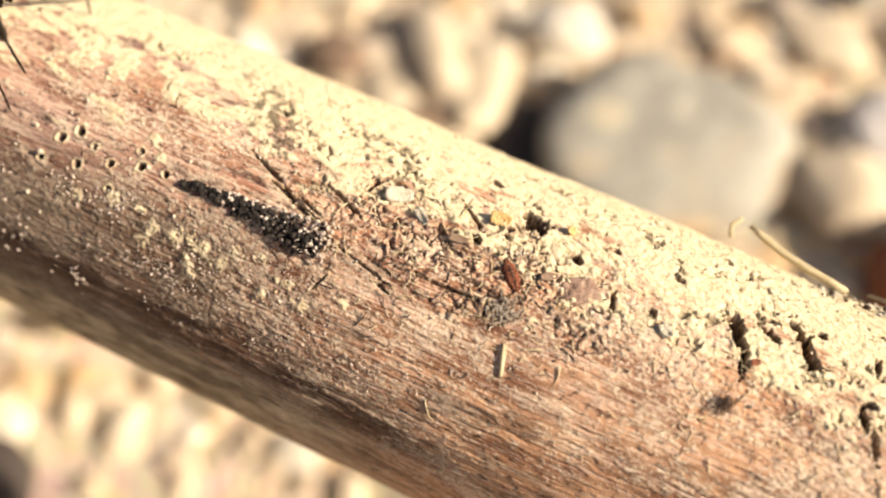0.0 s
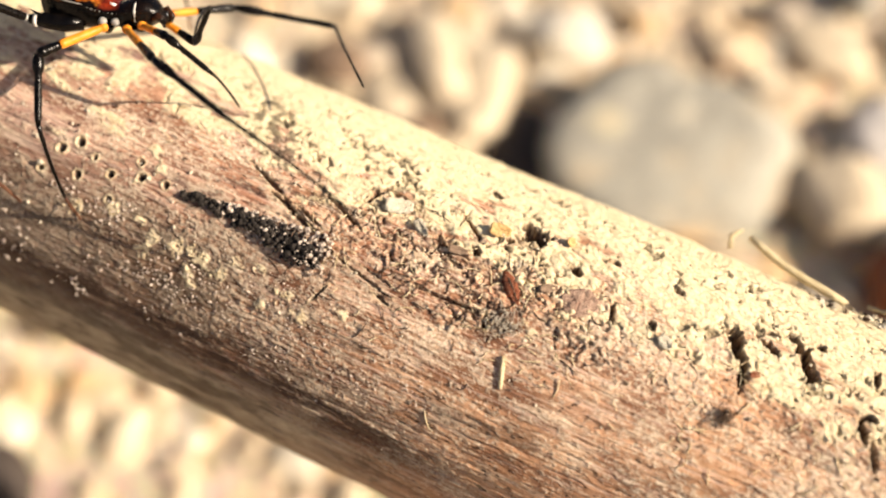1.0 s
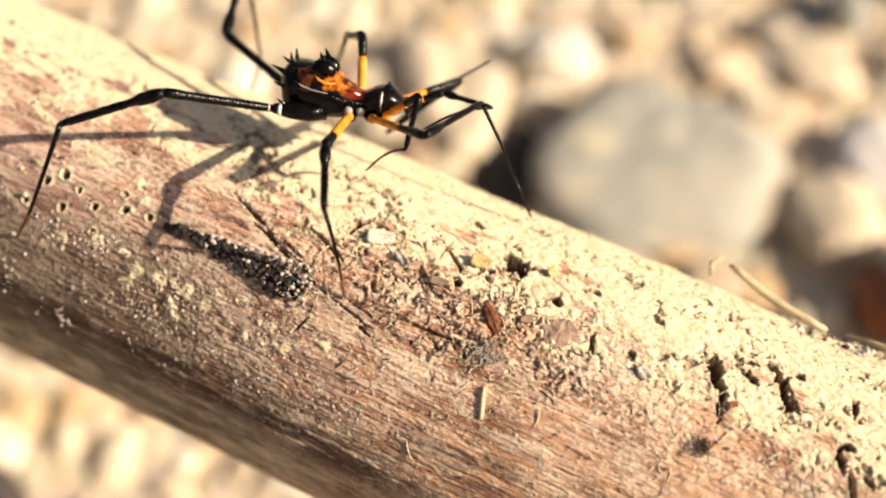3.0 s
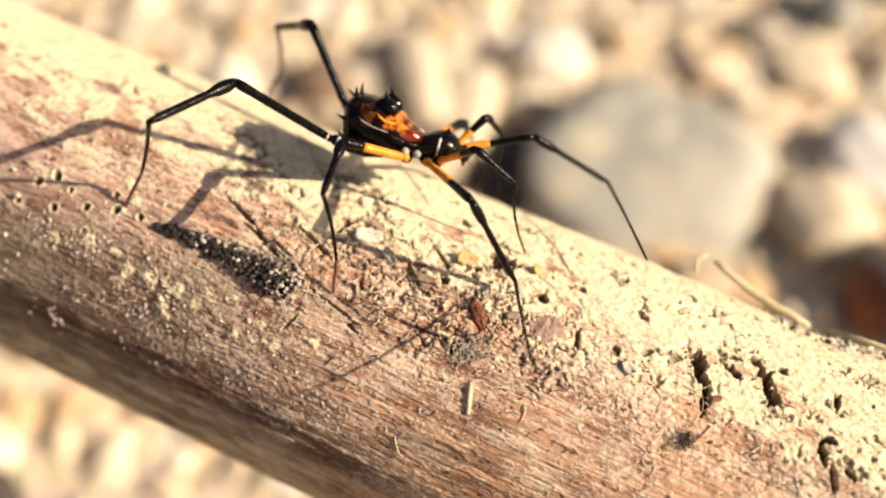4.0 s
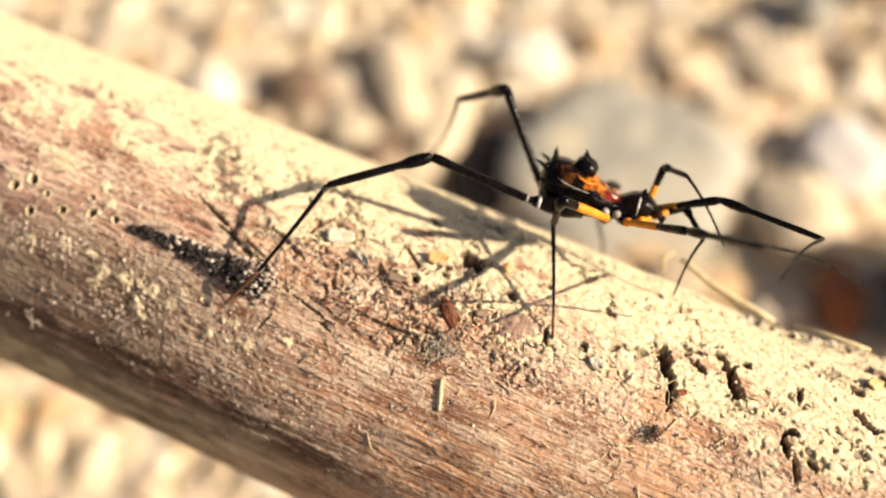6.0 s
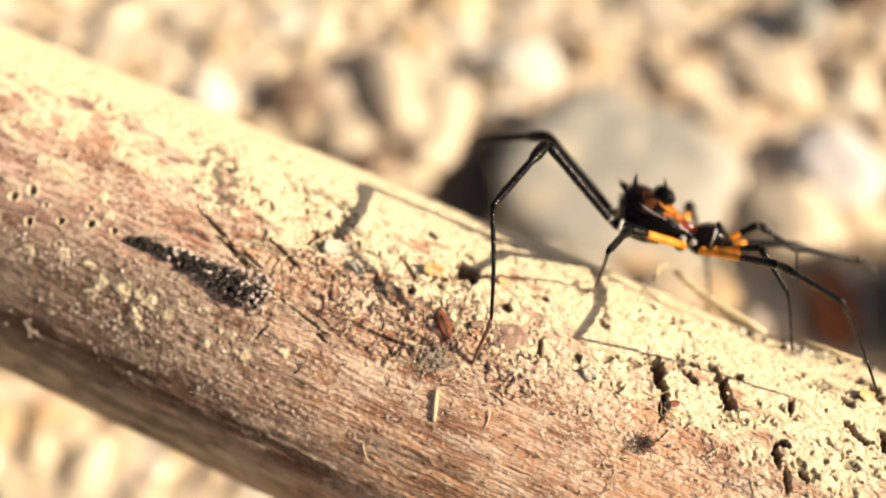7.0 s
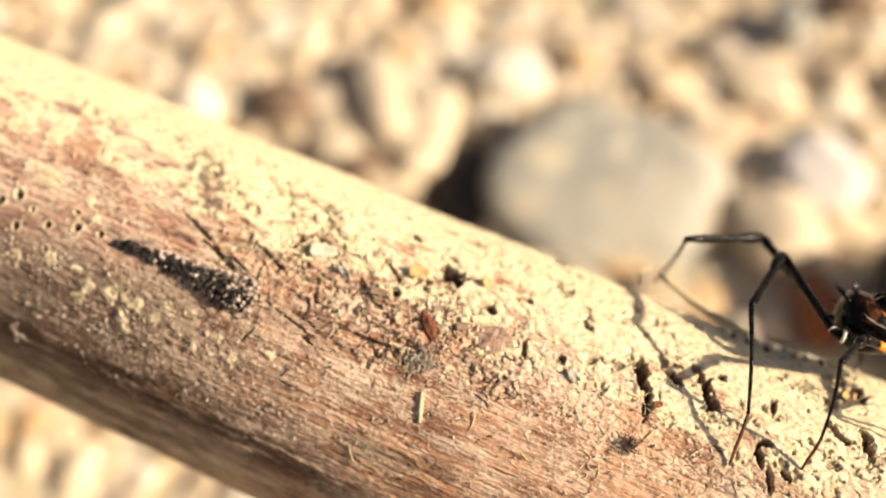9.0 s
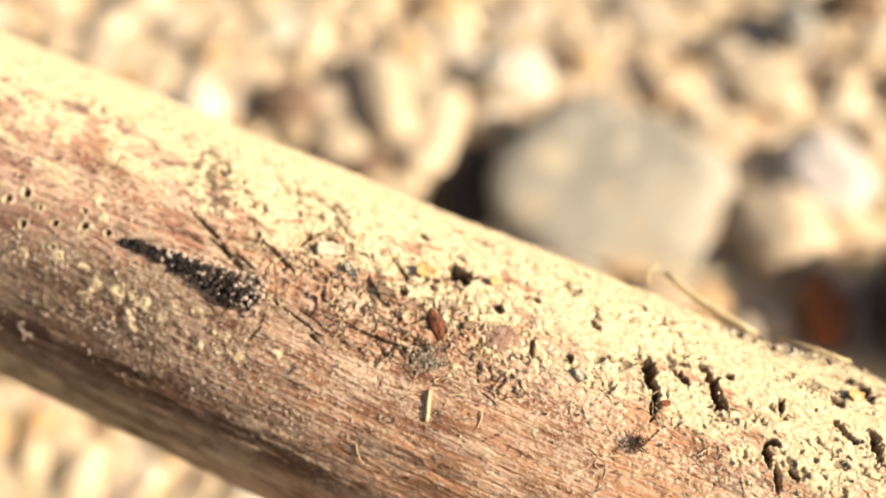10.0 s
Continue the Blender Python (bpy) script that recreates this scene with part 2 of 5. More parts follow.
def tube(bm, points, radii, sides=10, squash=1.0):
    """A closed tube along points."""
    pts = [Vector(p) for p in points]
    rings = []
    ref = Vector((0, 0, 1))
    for i, p in enumerate(pts):
        d = (pts[min(i + 1, len(pts) - 1)] - pts[max(i - 1, 0)]).normalized()
        side = d.cross(ref)
        if side.length < 0.05:
            side = d.cross(Vector((0, 1, 0)))
        side.normalize()
        up = side.cross(d).normalized()
        rings.append([bm.verts.new(p + radii[i] * (side * math.cos(a) + up * squash * math.sin(a))) for a in [2 * math.pi * k / sides for k in range(sides)]])
    for a, b in zip(rings, rings[1:]):
        for k in range(sides):
            bm.faces.new((a[k], a[(k + 1) % sides], b[(k + 1) % sides], b[k]))
    bm.faces.new(list(reversed(rings[0])))
    bm.faces.new(rings[-1])
    bmesh.ops.recalc_face_normals(bm, faces=bm.faces)
    return bm


def stone_mesh(name, rx, ry, rz, seed, mat, level=4, rugged=0.16, square=0.28):
    """A worn stone with uneven sides, its lowest point at z = 0."""
    bm = bmesh.new()
    bmesh.ops.create_icosphere(bm, subdivisions=level, radius=1)
    off = Vector((seed * 7.31, seed * 3.17, seed * 1.93))
    for v in bm.verts:
        p = v.co.copy()
        box = max(abs(p.x), abs(p.y), abs(p.z)) ** -square
        k = box * (1 + rugged * noise.noise(p * 1.1 + off) + rugged * 0.45 * noise.noise(p * 2.7 + off) + rugged * 0.12 * noise.noise(p * 9 + off))
        v.co = Vector((p.x * rx, p.y * ry, p.z * rz)) * k
    low = min(v.co.z for v in bm.verts)
    for v in bm.verts:
        v.co.z -= low
    me = bpy.data.meshes.new(name)
    bm.to_mesh(me)
    bm.free()
    for p in me.polygons:
        p.use_smooth = True
    me.materials.append(mat)
    return me


# ---- ground ----
def ground_height(x, y):
    """Uneven gravel with a hollow under the raised end of the branch and a dip beside the large stone."""
    def soft(u):
        u = min(1.0, max(0.0, u))
        return u * u * (3 - 2 * u)
    hollow = 0.030 * soft((0.186 - y) / 0.035) * soft((0.022 - x) / 0.030) * soft((x + 0.32) / 0.14) * soft((y + 0.16) / 0.12)
    front = 0.030 * soft((0.144 - y) / 0.030) * soft((0.120 - x) / 0.040) * soft((x + 0.32) / 0.14) * soft((y + 0.16) / 0.12)
    beside = 0.011 * math.exp(-((x - 0.0150) / 0.0075) ** 2 - ((y - 0.185) / 0.012) ** 2)
    return 0.0016 * noise.noise(Vector((x * 26, y * 26, 0.3))) - max(hollow, front) - beside


def build_ground():
    """One sheet: fine near the branch, then rings out to the horizon."""
    bm = bmesh.new()
    n, half = 120, 0.6
    grid = [[None] * (n + 1) for _ in range(n + 1)]
    for i in range(n + 1):
        for j in range(n + 1):
            x, y = half * (2 * i / n - 1), 0.12 + half * (2 * j / n - 1)
            fade = max(0.0, 1 - max(abs(x), abs(y - 0.12)) / half)
            grid[i][j] = bm.verts.new((x, y, ground_height(x, y) * min(1, 3 * fade)))
    for i in range(n):
        for j in range(n):
            bm.faces.new((grid[i][j], grid[i + 1][j], grid[i + 1][j + 1], grid[i][j + 1]))
    rim = [grid[i][0] for i in range(n)] + [grid[n][j] for j in range(n)] + [grid[n - i][n] for i in range(n)] + [grid[0][n - j] for j in range(n)]
    for size in (3.0, 30.0, 600.0):
        outer = [bm.verts.new((v.co.x * size, 0.12 + (v.co.y - 0.12) * size, 0)) for v in rim] if size == 3.0 else \
                [bm.verts.new((v.co.x * 10, 0.12 + (v.co.y - 0.12) * 10, 0)) for v in rim]
        for k in range(len(rim)):
            m = (k + 1) % len(rim)
            bm.faces.new((rim[k], outer[k], outer[m], rim[m]))
        rim = outer
    bmesh.ops.recalc_face_normals(bm, faces=bm.faces)
    return tagged(mesh_ob("ground", bm, SAND), "pale tan gravelly beach sand in full sun", "ground", kind="structure")


build_ground()

# ---- the branch ----
AXIS0 = Vector((0.0, 0.08493, 0.06304))
ALONG = Vector((0.90035, -0.40745, -0.15280)).normalized()
TOP = (Vector((0, 0, 1)) - ALONG * ALONG.z).normalized()
SIDE = TOP.cross(ALONG)
RADIUS = 0.01778
BRANCH_POSE = Matrix((ALONG, SIDE, TOP)).transposed().to_4x4()
BRANCH_POSE.translation = AXIS0


def on_branch(s, deg, h=0.0):
    """A place in the world: s metres along the branch, deg degrees round it from its top (minus: the flank below the crust), h above the wood."""
    a = radians(deg)
    return AXIS0 + ALONG * s + (TOP * math.cos(a) + SIDE * math.sin(a)) * (RADIUS + h)


def branch_frame(s, deg, h=0.0, turn=0.0):
    """A pose on the branch: z points out of the wood, x along the branch, turned by turn degrees."""
    a = radians(deg)
    out = TOP * math.cos(a) + SIDE * math.sin(a)
    m = Matrix((ALONG, out.cross(ALONG), out)).transposed().to_4x4()
    m.translation = on_branch(s, deg, h)
    return m @ pose(0, 0, 0, 0, 0, turn)


def lattice(x, y, seed):
    """Smooth value noise of two arrays, 0 to 1."""
    def grid(i, j):
        k = (i.astype(np.int64) * 374761393 + j.astype(np.int64) * 668265263 + seed * 974711) & 0x7FFFFFFF
        k = ((k ^ (k >> 13)) * 1274126177) & 0x7FFFFFFF
        return ((k ^ (k >> 16)) & 0xFFFF) / 65535.0
    i, j = np.floor(x), np.floor(y)
    u, v = x - i, y - j
    u, v = u * u * (3 - 2 * u), v * v * (3 - 2 * v)
    a, b, c, d = grid(i, j), grid(i + 1, j), grid(i, j + 1), grid(i + 1, j + 1)
    return (a * (1 - u) + b * u) * (1 - v) + (c * (1 - u) + d * u) * v


def layers(x, y, seed, octaves=4, fall=0.55):
    total, weight, k = 0.0, 0.0, 1.0
    for o in range(octaves):
        total = total + k * lattice(x * 2 ** o, y * 2 ** o, seed + o)
        weight += k
        k *= fall
    return total / weight


def ease(x, lo, hi):
    q = np.clip((x - lo) / (hi - lo), 0, 1)
    return q * q * (3 - 2 * q)


# small round beetle holes: millimetres along, degrees round, radius and depth in millimetres
BORES = [
    (-37.4, -35.3, 0.50, 0.55), (-36.0, -31.4, 0.52, 0.60), (-34.8, -40.8, 0.42, 0.45), (-31.8, -36.8, 0.42, 0.45), (-28.9, -33.9, 0.48, 0.50),
    (-29.6, -29.6, 0.36, 0.40), (-26.4, -33.0, 0.40, 0.40), (-34.0, -34.0, 0.34, 0.35), (-38.6, -43.5, 0.42, 0.40), (-31.0, -44.0, 0.36, 0.35),
]
# ragged holes and gouges: millimetres along, degrees round, half length, half width and depth in millimetres, turn in degrees
PITS = [
    (26.4, -4.5, 1.1, 0.62, 1.5, 60), (28.0, -13.0, 1.5, 0.42, 1.6, 78), (27.2, -8.6, 0.8, 0.55, 1.5, 40), (33.0, -2.5, 1.7, 0.58, 1.8, 62), (31.1, 5.0, 0.85, 0.5, 1.3, 35),
    (32.0, 1.4, 0.6, 0.5, 1.3, 0), (29.4, -1.8, 1.4, 0.32, 0.8, 25), (29.2, 3.0, 0.5, 0.3, 0.7, 0), (33.6, 6.0, 0.5, 0.4, 0.8, 20),
    (44.8, 27.5, 1.0, 0.55, 1.4, 5), (46.3, 25.0, 1.5, 0.6, 1.5, 60), (43.9, 14.1, 0.8, 0.6, 1.2, 40), (44.3, 4.2, 0.8, 0.5, 1.2, 30), (45.7, 0.8, 0.9, 0.45, 1.0, 20), (47.9, 2.8, 1.3, 0.5, 1.2, 65),
    (39.0, -15.3, 1.2, 0.36, 1.2, 60), (40.4, -20.4, 1.4, 0.30, 1.2, 66), (38.9, 3.2, 0.8, 0.35, 0.8, 80), (39.2, -11.0, 0.5, 0.4, 0.8, 0), (41.8, -18.0, 0.6, 0.35, 0.8, 30),
    (6.5, 2.1, 1.3, 0.85, 1.5, 5), (7.3, 0.2, 0.7, 0.5, 1.4, 60), (2.5, -12.4, 0.55, 0.40, 0.9, 40), (4.7, -4.0, 0.5, 0.35, 0.8, 0),
]
PITS_2 = [
    (11.3, -5.0, 0.65, 0.45, 0.9, 30), (15.8, -13.3, 1.25, 0.30, 0.9, 70), (19.4, -11.5, 0.5, 0.35, 0.8, 60), (5.9, -30.4, 0.8, 0.22, 0.8, 75),
    (-15.4, -23.0, 2.6, 0.20, 0.45, 17), (-12.6, -26.3, 2.3, 0.26, 0.5, 15), (-13.0, -23.6, 1.7, 0.16, 0.35, 20), (-17.8, -18.6, 2.6, 0.22, 0.45, 23), (-10.0, -18.2, 2.0, 0.20, 0.5, 22),
    (-6.3, -33.3, 2.8, 0.14, 0.35, 13), (-5.0, -31.6, 1.6, 0.10, 0.3, 10), (1.9, -29.6, 3.2, 0.15, 0.4, -1), (-8.8, -43.0, 1.2, 0.13, 0.35, -65), (-3.3, -37.5, 1.0, 0.16, 0.4, 17),
    (-8.0, -7.6, 1.3, 0.26, 0.6, -65), (-5.9, -5.7, 1.2, 0.24, 0.6, 4), (0.8, -4.6, 1.6, 0.18, 0.5, 36), (1.3, 12.0, 0.6, 0.4, 0.8, 33),
    (-0.8, -14.2, 0.6, 0.3, 0.6, 30), (14.2, 4.0, 0.4, 0.3, 0.6, 0), (-8.2, -8.0, 0.5, 0.3, 0.6, 0),
    (1.0, 12.0, 0.4, 0.3, 0.6, 0), (20.5, 3.0, 0.45, 0.3, 0.6, 20),
]


# pale scabs on the bare flank: millimetres along, degrees round, radius in millimetres
SCABS = [
    (-25.6, -49.0, 1.0), (-23.0, -48.6, 1.2), (-21.6, -47.6, 0.8), (-20.4, -48.2, 1.1), (-27.6, -45.5, 0.7), (-17.0, -46.0, 0.8), (-18.2, -50.5, 0.7), (-15.0, -44.0, 0.6),
    (-30.4, -46.5, 0.8), (-11.4, -47.6, 0.7), (-9.5, -52.0, 0.9), (-26.0, -53.5, 0.8), (-21.0, -55.0, 0.9), (-33.6, -50.0, 0.8), (-13.6, -53.6, 0.8), (-6.0, -46.0, 0.6),
]


def branch_relief(s, deg):
    """Height over the plain wood in metres, and the shares of pale crust and dark dirt with painted recess shade, for
    arrays of places on the branch.
    """
    arc = np.radians(deg) * RADIUS
    x, y = s * 1000, arc * 1000
    # long fibres
    warp = 0.8 * layers(x * 0.12, y * 0.5, 3, 3)
    fibre = layers(x * 0.32, (y + warp) * 4.2, 11, 4, 0.7)
    flank = layers(x * 0.16, y * 0.25, 17, 3)
    h = 0.20 * (fibre - 0.5) * (0.5 + flank) + 0.10 * (layers(x * 0.2, y * 0.35, 23, 3) - 0.5)
    split = ease(layers(x * 0.22, (y + warp) * 2.6, 29, 3, 0.6), 0.66, 0.75)
    h = h - 0.11 * split
    # pale crust on the upper side
    border = np.interp(x, [-60, 10, 25, 40, 60], [-10, -10, -12, -18, -22]) + 30 * (layers(x * 0.20, y * 0.28, 31, 4, 0.6) - 0.5)
    over = deg - border
    over = np.where(over > 180, 360 - over, over)
    blot = layers(x * 0.45 + 3 * warp, y * 0.8, 37, 5, 0.58)
    crust = ease(over + (80 - 30 * ease(x, 8, 20)) * (blot - 0.5), -5, 6) * ease(150 - deg, 0, 30)
    grain = layers(x * 1.6, y * 1.9, 39, 4, 0.6)
    # fine roughness of the bare wood
    h = h + (1 - crust) * (0.040 * (layers(x * 2.4, y * 6.5, 113, 3, 0.7) - 0.5))
    # dust lower down, caught along the fibres in swarms
    swarm = layers(x * 0.17, y * 0.30, 43, 3)
    dust = layers(x * 2.6, y * 5.6, 47, 4, 0.8)
    crumb = ease(dust + 0.62 * (swarm - 0.5) + 0.05 * ease(over, -60, 0) - 0.055 + 0.10 * ease(x, 6, 22) * ease(over, -34, -4), 0.575, 0.655) * ease(deg, -108, -80)
    # coarser crumbs in clusters towards the thick end
    chunk = layers(x * 1.5, y * 2.3, 49, 4, 0.75) + 0.50 * (layers(x * 0.28, y * 0.42, 53, 3) - 0.5)
    chunk = ease(chunk, 0.60, 0.66) * ease(8 - x, 0, 14) * ease(1 - np.abs(deg + 60 + 0.25 * x) / 30, 0, 0.6)
    crumb = np.maximum(crumb, chunk)
    # tan flocks of matted dust over the whole flank
    patch = layers(x * 0.13 + 7, y * 0.26, 137, 3)
    flock = layers(x * 0.85, y * 1.9, 131, 4, 0.72) + 0.75 * (patch - 0.5) - 0.06 * ease(x, 0, 30)
    flock = ease(flock, 0.57, 0.65) * ease(deg, -100, -74) * ease(-over, 0, 14)
    crumb = np.maximum(crumb, 0.75 * flock * ease(layers(x * 3.4, y * 4.6, 139, 3, 0.7), 0.36, 0.52))
    pale = crust
    # the crust is lumpy and crumbling, thicker along the branch's rim and towards the thin end
    lump = layers(x * 0.62 + 2 * warp, y * 0.75, 141, 4, 0.62)
    shard = 1 - np.abs(2 * layers(x * 1.05, y * 1.25, 149, 4, 0.6) - 1) * 2
    thick = np.interp(x, [-60, -25, 5, 36, 44, 60], [0.0, 0.0, 0.12, 0.12, 1.1, 1.3]) * ease(deg, 12, 46) * ease(140 - deg, 0, 40)
    rugged = 0.55 + 0.45 * ease(x, -30, 15)
    h = h * (1 - 0.65 * crust) + crust * (0.07 + thick + rugged * (0.17 * (grain - 0.5) + 0.24 * (lump - 0.5) + 0.05 * shard)) + 0.045 * crumb + 0.05 * chunk + 0.012 * flock
    # chewed zone along the border of the crust: lifted shreds with gaps between them
    chew = ease(1 - np.abs(over + 8) / 17, 0, 0.8) * ease(x, -16, -4) * (0.22 + 0.78 * ease(20 - x, 0, 9))
    wx, wy = layers(x * 0.5, y * 0.5, 101, 3), layers(x * 0.5, y * 0.5, 103, 3)
    shred = layers((x + 5 * wx) * 0.38, (y + 4 * wy) * 0.95, 61, 5, 0.58)
    ridge = 1 - np.abs(2 * shred - 1) * 2.2
    h = h + chew * (0.42 * ridge - 0.12)
    cracked = chew * ease(np.abs(2 * layers((x + 5 * wy) * 0.42, (y - 4 * wx) * 0.8, 63, 4, 0.55) - 1), 0.09, 0.0)
    h = h - 0.45 * cracked
    pale = np.maximum(pale * (1 - 0.75 * chew * ease(ridge, 0.7, 0.2)), 0.5 * chew * ease(ridge, 0.84, 0.98))
    # flecks knocked out of the crust
    bx, by = x + 1.6 * layers(x * 0.9, y * 0.9, 151, 3), y + 1.6 * layers(x * 0.9, y * 0.9, 157, 3)
    fleck = ease(layers(bx * 1.25, by * 1.9, 67, 5, 0.66) + 0.55 * (layers(x * 0.30, y * 0.4, 71, 3) - 0.5) + 0.025 * ease(x, 5, 30) - 0.055 * ease(over, 18, 50), 0.66, 0.70)
    h = h - 0.34 * fleck * crust
    # dark flecks, and the shade in the gaps between shreds painted on
    dirt_shade = np.maximum(0.6 * fleck * crust * (0.35 + 0.65 * ease(over, -4, 10)), 0.9 * cracked)
    # dark streak low on the flank: a stain with the flank's shade painted in
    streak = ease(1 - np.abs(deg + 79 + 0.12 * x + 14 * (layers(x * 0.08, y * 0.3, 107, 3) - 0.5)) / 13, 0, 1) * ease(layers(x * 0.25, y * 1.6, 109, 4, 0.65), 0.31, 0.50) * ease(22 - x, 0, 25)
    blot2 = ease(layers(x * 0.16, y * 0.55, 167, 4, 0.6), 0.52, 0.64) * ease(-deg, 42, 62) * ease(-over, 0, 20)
    stain_shade = np.maximum(streak, 0.55 * blot2)
    # a blotch of dark growth
    blotch = np.exp(-((x + 20.6 + 0.75 * y) / 2.9) ** 2 - ((y - 0.2) / 5.2) ** 2)
    moss = ease(blotch + 3.4 * (layers(x * 1.3, y * 1.5, 73, 5, 0.72) - 0.5), 0.74, 0.92) * ease(blotch, 0.05, 0.3)
    h = h + 0.20 * moss * (layers(x * 3, y * 3, 79, 2) - 0.2)
    dirt_shade = np.maximum(dirt_shade, 0.75 * moss)
    for ps, pd, r in SCABS:
        u, v = x - ps, y - math.radians(pd) * RADIUS * 1000
        near = np.nonzero((np.abs(u) < 3) & (np.abs(v) < 3))[0]
        q = np.hypot(u[near], 1.25 * v[near]) / r * (1 + 2.4 * (layers(x[near] * 1.4, y[near] * 1.7, 171, 4, 0.72) - 0.5))
        scab = (1 - ease(q, 0.6, 0.95)) * ease(layers(x[near] * 2.4, y[near] * 2.8, 173, 3, 0.7), 0.34, 0.46)
        h[near] += 0.10 * scab
        pale[near] = np.maximum(pale[near], 0.9 * scab)
        stain_shade[near] = np.maximum(stain_shade[near], 0.5 * ease(q, 0.9, 1.1) * (1 - ease(q, 1.2, 2.0)))
    # round bores with pale walls, the shade inside painted dark
    for ps, pd, r, deep in BORES:
        u, v = x - ps, y - math.radians(pd) * RADIUS * 1000
        near = np.nonzero((np.abs(u) < 2) & (np.abs(v) < 2))[0]
        q = np.hypot(u[near], v[near]) / r * (1 + 0.9 * (layers(x[near] * 1.6, y[near] * 1.6, 163, 3) - 0.5))
        bowl = 1 - ease(q, 0.55, 1.0)
        h[near] += -1.8 * deep * bowl + 0.12 * ease(q, 0.8, 1.1) * (1 - ease(q, 1.1, 1.7))
        pale[near] = np.maximum(pale[near], 0.7 * (1 - ease(q, 1.2, 1.7)) * ease(q, 0.8, 1.0))
        dirt_shade[near] = np.maximum(dirt_shade[near], 0.8 * (1 - ease(q, 0.6, 0.9)))
    for ps, pd, a, b, deep, turn in PITS + PITS_2:
        u, v = x - ps, y - math.radians(pd) * RADIUS * 1000
        # only the places round it
        near = np.nonzero((np.abs(u) < 4.5) & (np.abs(v) < 4.5))[0]
        u, v = u[near], v[near]
        c, d = math.cos(radians(turn)), math.sin(radians(turn))
        u, v = (u * c - v * d) / a, (u * d + v * c) / b
        rag = 1 + 2.1 * (layers(x[near] * 1.5, y[near] * 1.7, 83, 5, 0.72) - 0.5)
        q = np.sqrt(u * u + v * v) * rag
        hole = 1 - ease(q, 0.60, 1.15)
        rim = ease(q, 0.8, 1.1) * (1 - ease(q, 1.1, 1.9))
        h[near] += -1.2 * deep * hole + 0.08 * rim
        # the shade inside the hole, put into its colour
        hole_shade = 1 - ease(q, 0.80, 1.20)
        dirt_shade[near] = np.maximum(dirt_shade[near], hole_shade * (0.85 if b > 0.3 else 0.5))
        pale[near] = np.maximum(pale[near] * (1 - hole_shade), 0.55 * rim * (rag > 0.95))
    return h * 0.001, np.clip(pale, 0, 1), np.clip(dirt_shade, 0, 1), np.clip(stain_shade, 0, 1), np.clip(crumb, 0, 1)


def grid_mesh(name, co, faces, shares):
    """A mesh of quads, some of them of a larger grid, that keeps the shares of its places."""
    used, index = np.unique(faces, return_inverse=True)
    me = bpy.data.meshes.new(name)
    me.vertices.add(len(used))
    me.vertices.foreach_set("co", co[used].ravel())
    me.loops.add(faces.size)
    me.loops.foreach_set("vertex_index", index.ravel().astype(np.int32))
    me.polygons.add(len(faces))
    me.polygons.foreach_set("loop_start", (np.arange(len(faces)) * faces.shape[1]).astype(np.int32))
    me.polygons.foreach_set("use_smooth", np.ones(len(faces), bool))
    for key, values in shares.items():
        me.attributes.new(key, "FLOAT", "POINT").data.foreach_set("value", values[used].astype(np.float32))
    me.update(calc_edges=True)
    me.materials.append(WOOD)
    return me


def build_branch():
    s = np.concatenate([np.linspace(-0.17, -0.062, 60)[:-1], np.linspace(-0.062, 0.064, 1050)[:-1], np.linspace(0.064, 0.33, 110)])
    deg = np.concatenate([np.linspace(-118, 72, 560)[:-1], np.linspace(72, 242, 70)[:-1]])
    n, m = len(s), len(deg)
    ss, dd = np.repeat(s, m), np.tile(deg, n)
    wrapped = np.where(dd > 180, dd - 360, dd)
    seam = np.minimum(np.clip((dd + 118) / 12, 0, 1), np.clip((242 - dd) / 12, 0, 1))
    h, pale, dirt_shade, stain_shade, dust = (q * seam for q in branch_relief(ss, wrapped))
    a = np.radians(dd)
    swell = 1 + 0.020 * (layers(ss * 30 + 5, 1.5 + np.cos(a), 91, 2) - 0.5) + 0.020 * (layers(ss * 60 + 9, 2.5 + np.sin(a), 97, 2) - 0.5)
    end = np.minimum(ss + 0.17, 0.33 - ss)
    r = (RADIUS * swell + h) * (1 - 0.3 * np.clip(1 - end / 0.006, 0, 1) ** 2)
    co = np.stack([ss, r * np.sin(a), r * np.cos(a)], 1)
    i, k = np.meshgrid(np.arange(n - 1), np.arange(m), indexing="ij")
    k2 = (k + 1) % m
    quads = np.stack([i * m + k, (i + 1) * m + k, (i + 1) * m + k2, i * m + k2], -1).reshape(-1, 4)[:, ::-1]
    shares = {"crust": pale, "dirt_shade": dirt_shade, "stain_shade": stain_shade, "dust": dust}
    coated = pale[quads].mean(1) > 0.5
    root = tagged(new("driftwood_branch"), "weathered pinkish-brown barkless branch with bleached crusty top", "branch")
    root.matrix_world = BRANCH_POSE
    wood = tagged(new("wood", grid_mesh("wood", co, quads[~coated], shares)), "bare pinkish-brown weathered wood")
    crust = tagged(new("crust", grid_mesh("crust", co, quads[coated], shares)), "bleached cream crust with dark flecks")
    ends = [new("cut_end", grid_mesh("cut_end", co, cap[None, :], shares)) for cap in (np.arange(m), (n - 1) * m + np.arange(m)[::-1])]
    for ob in (wood, crust, *ends):
        ob.parent = root
    return root


branch = build_branch()

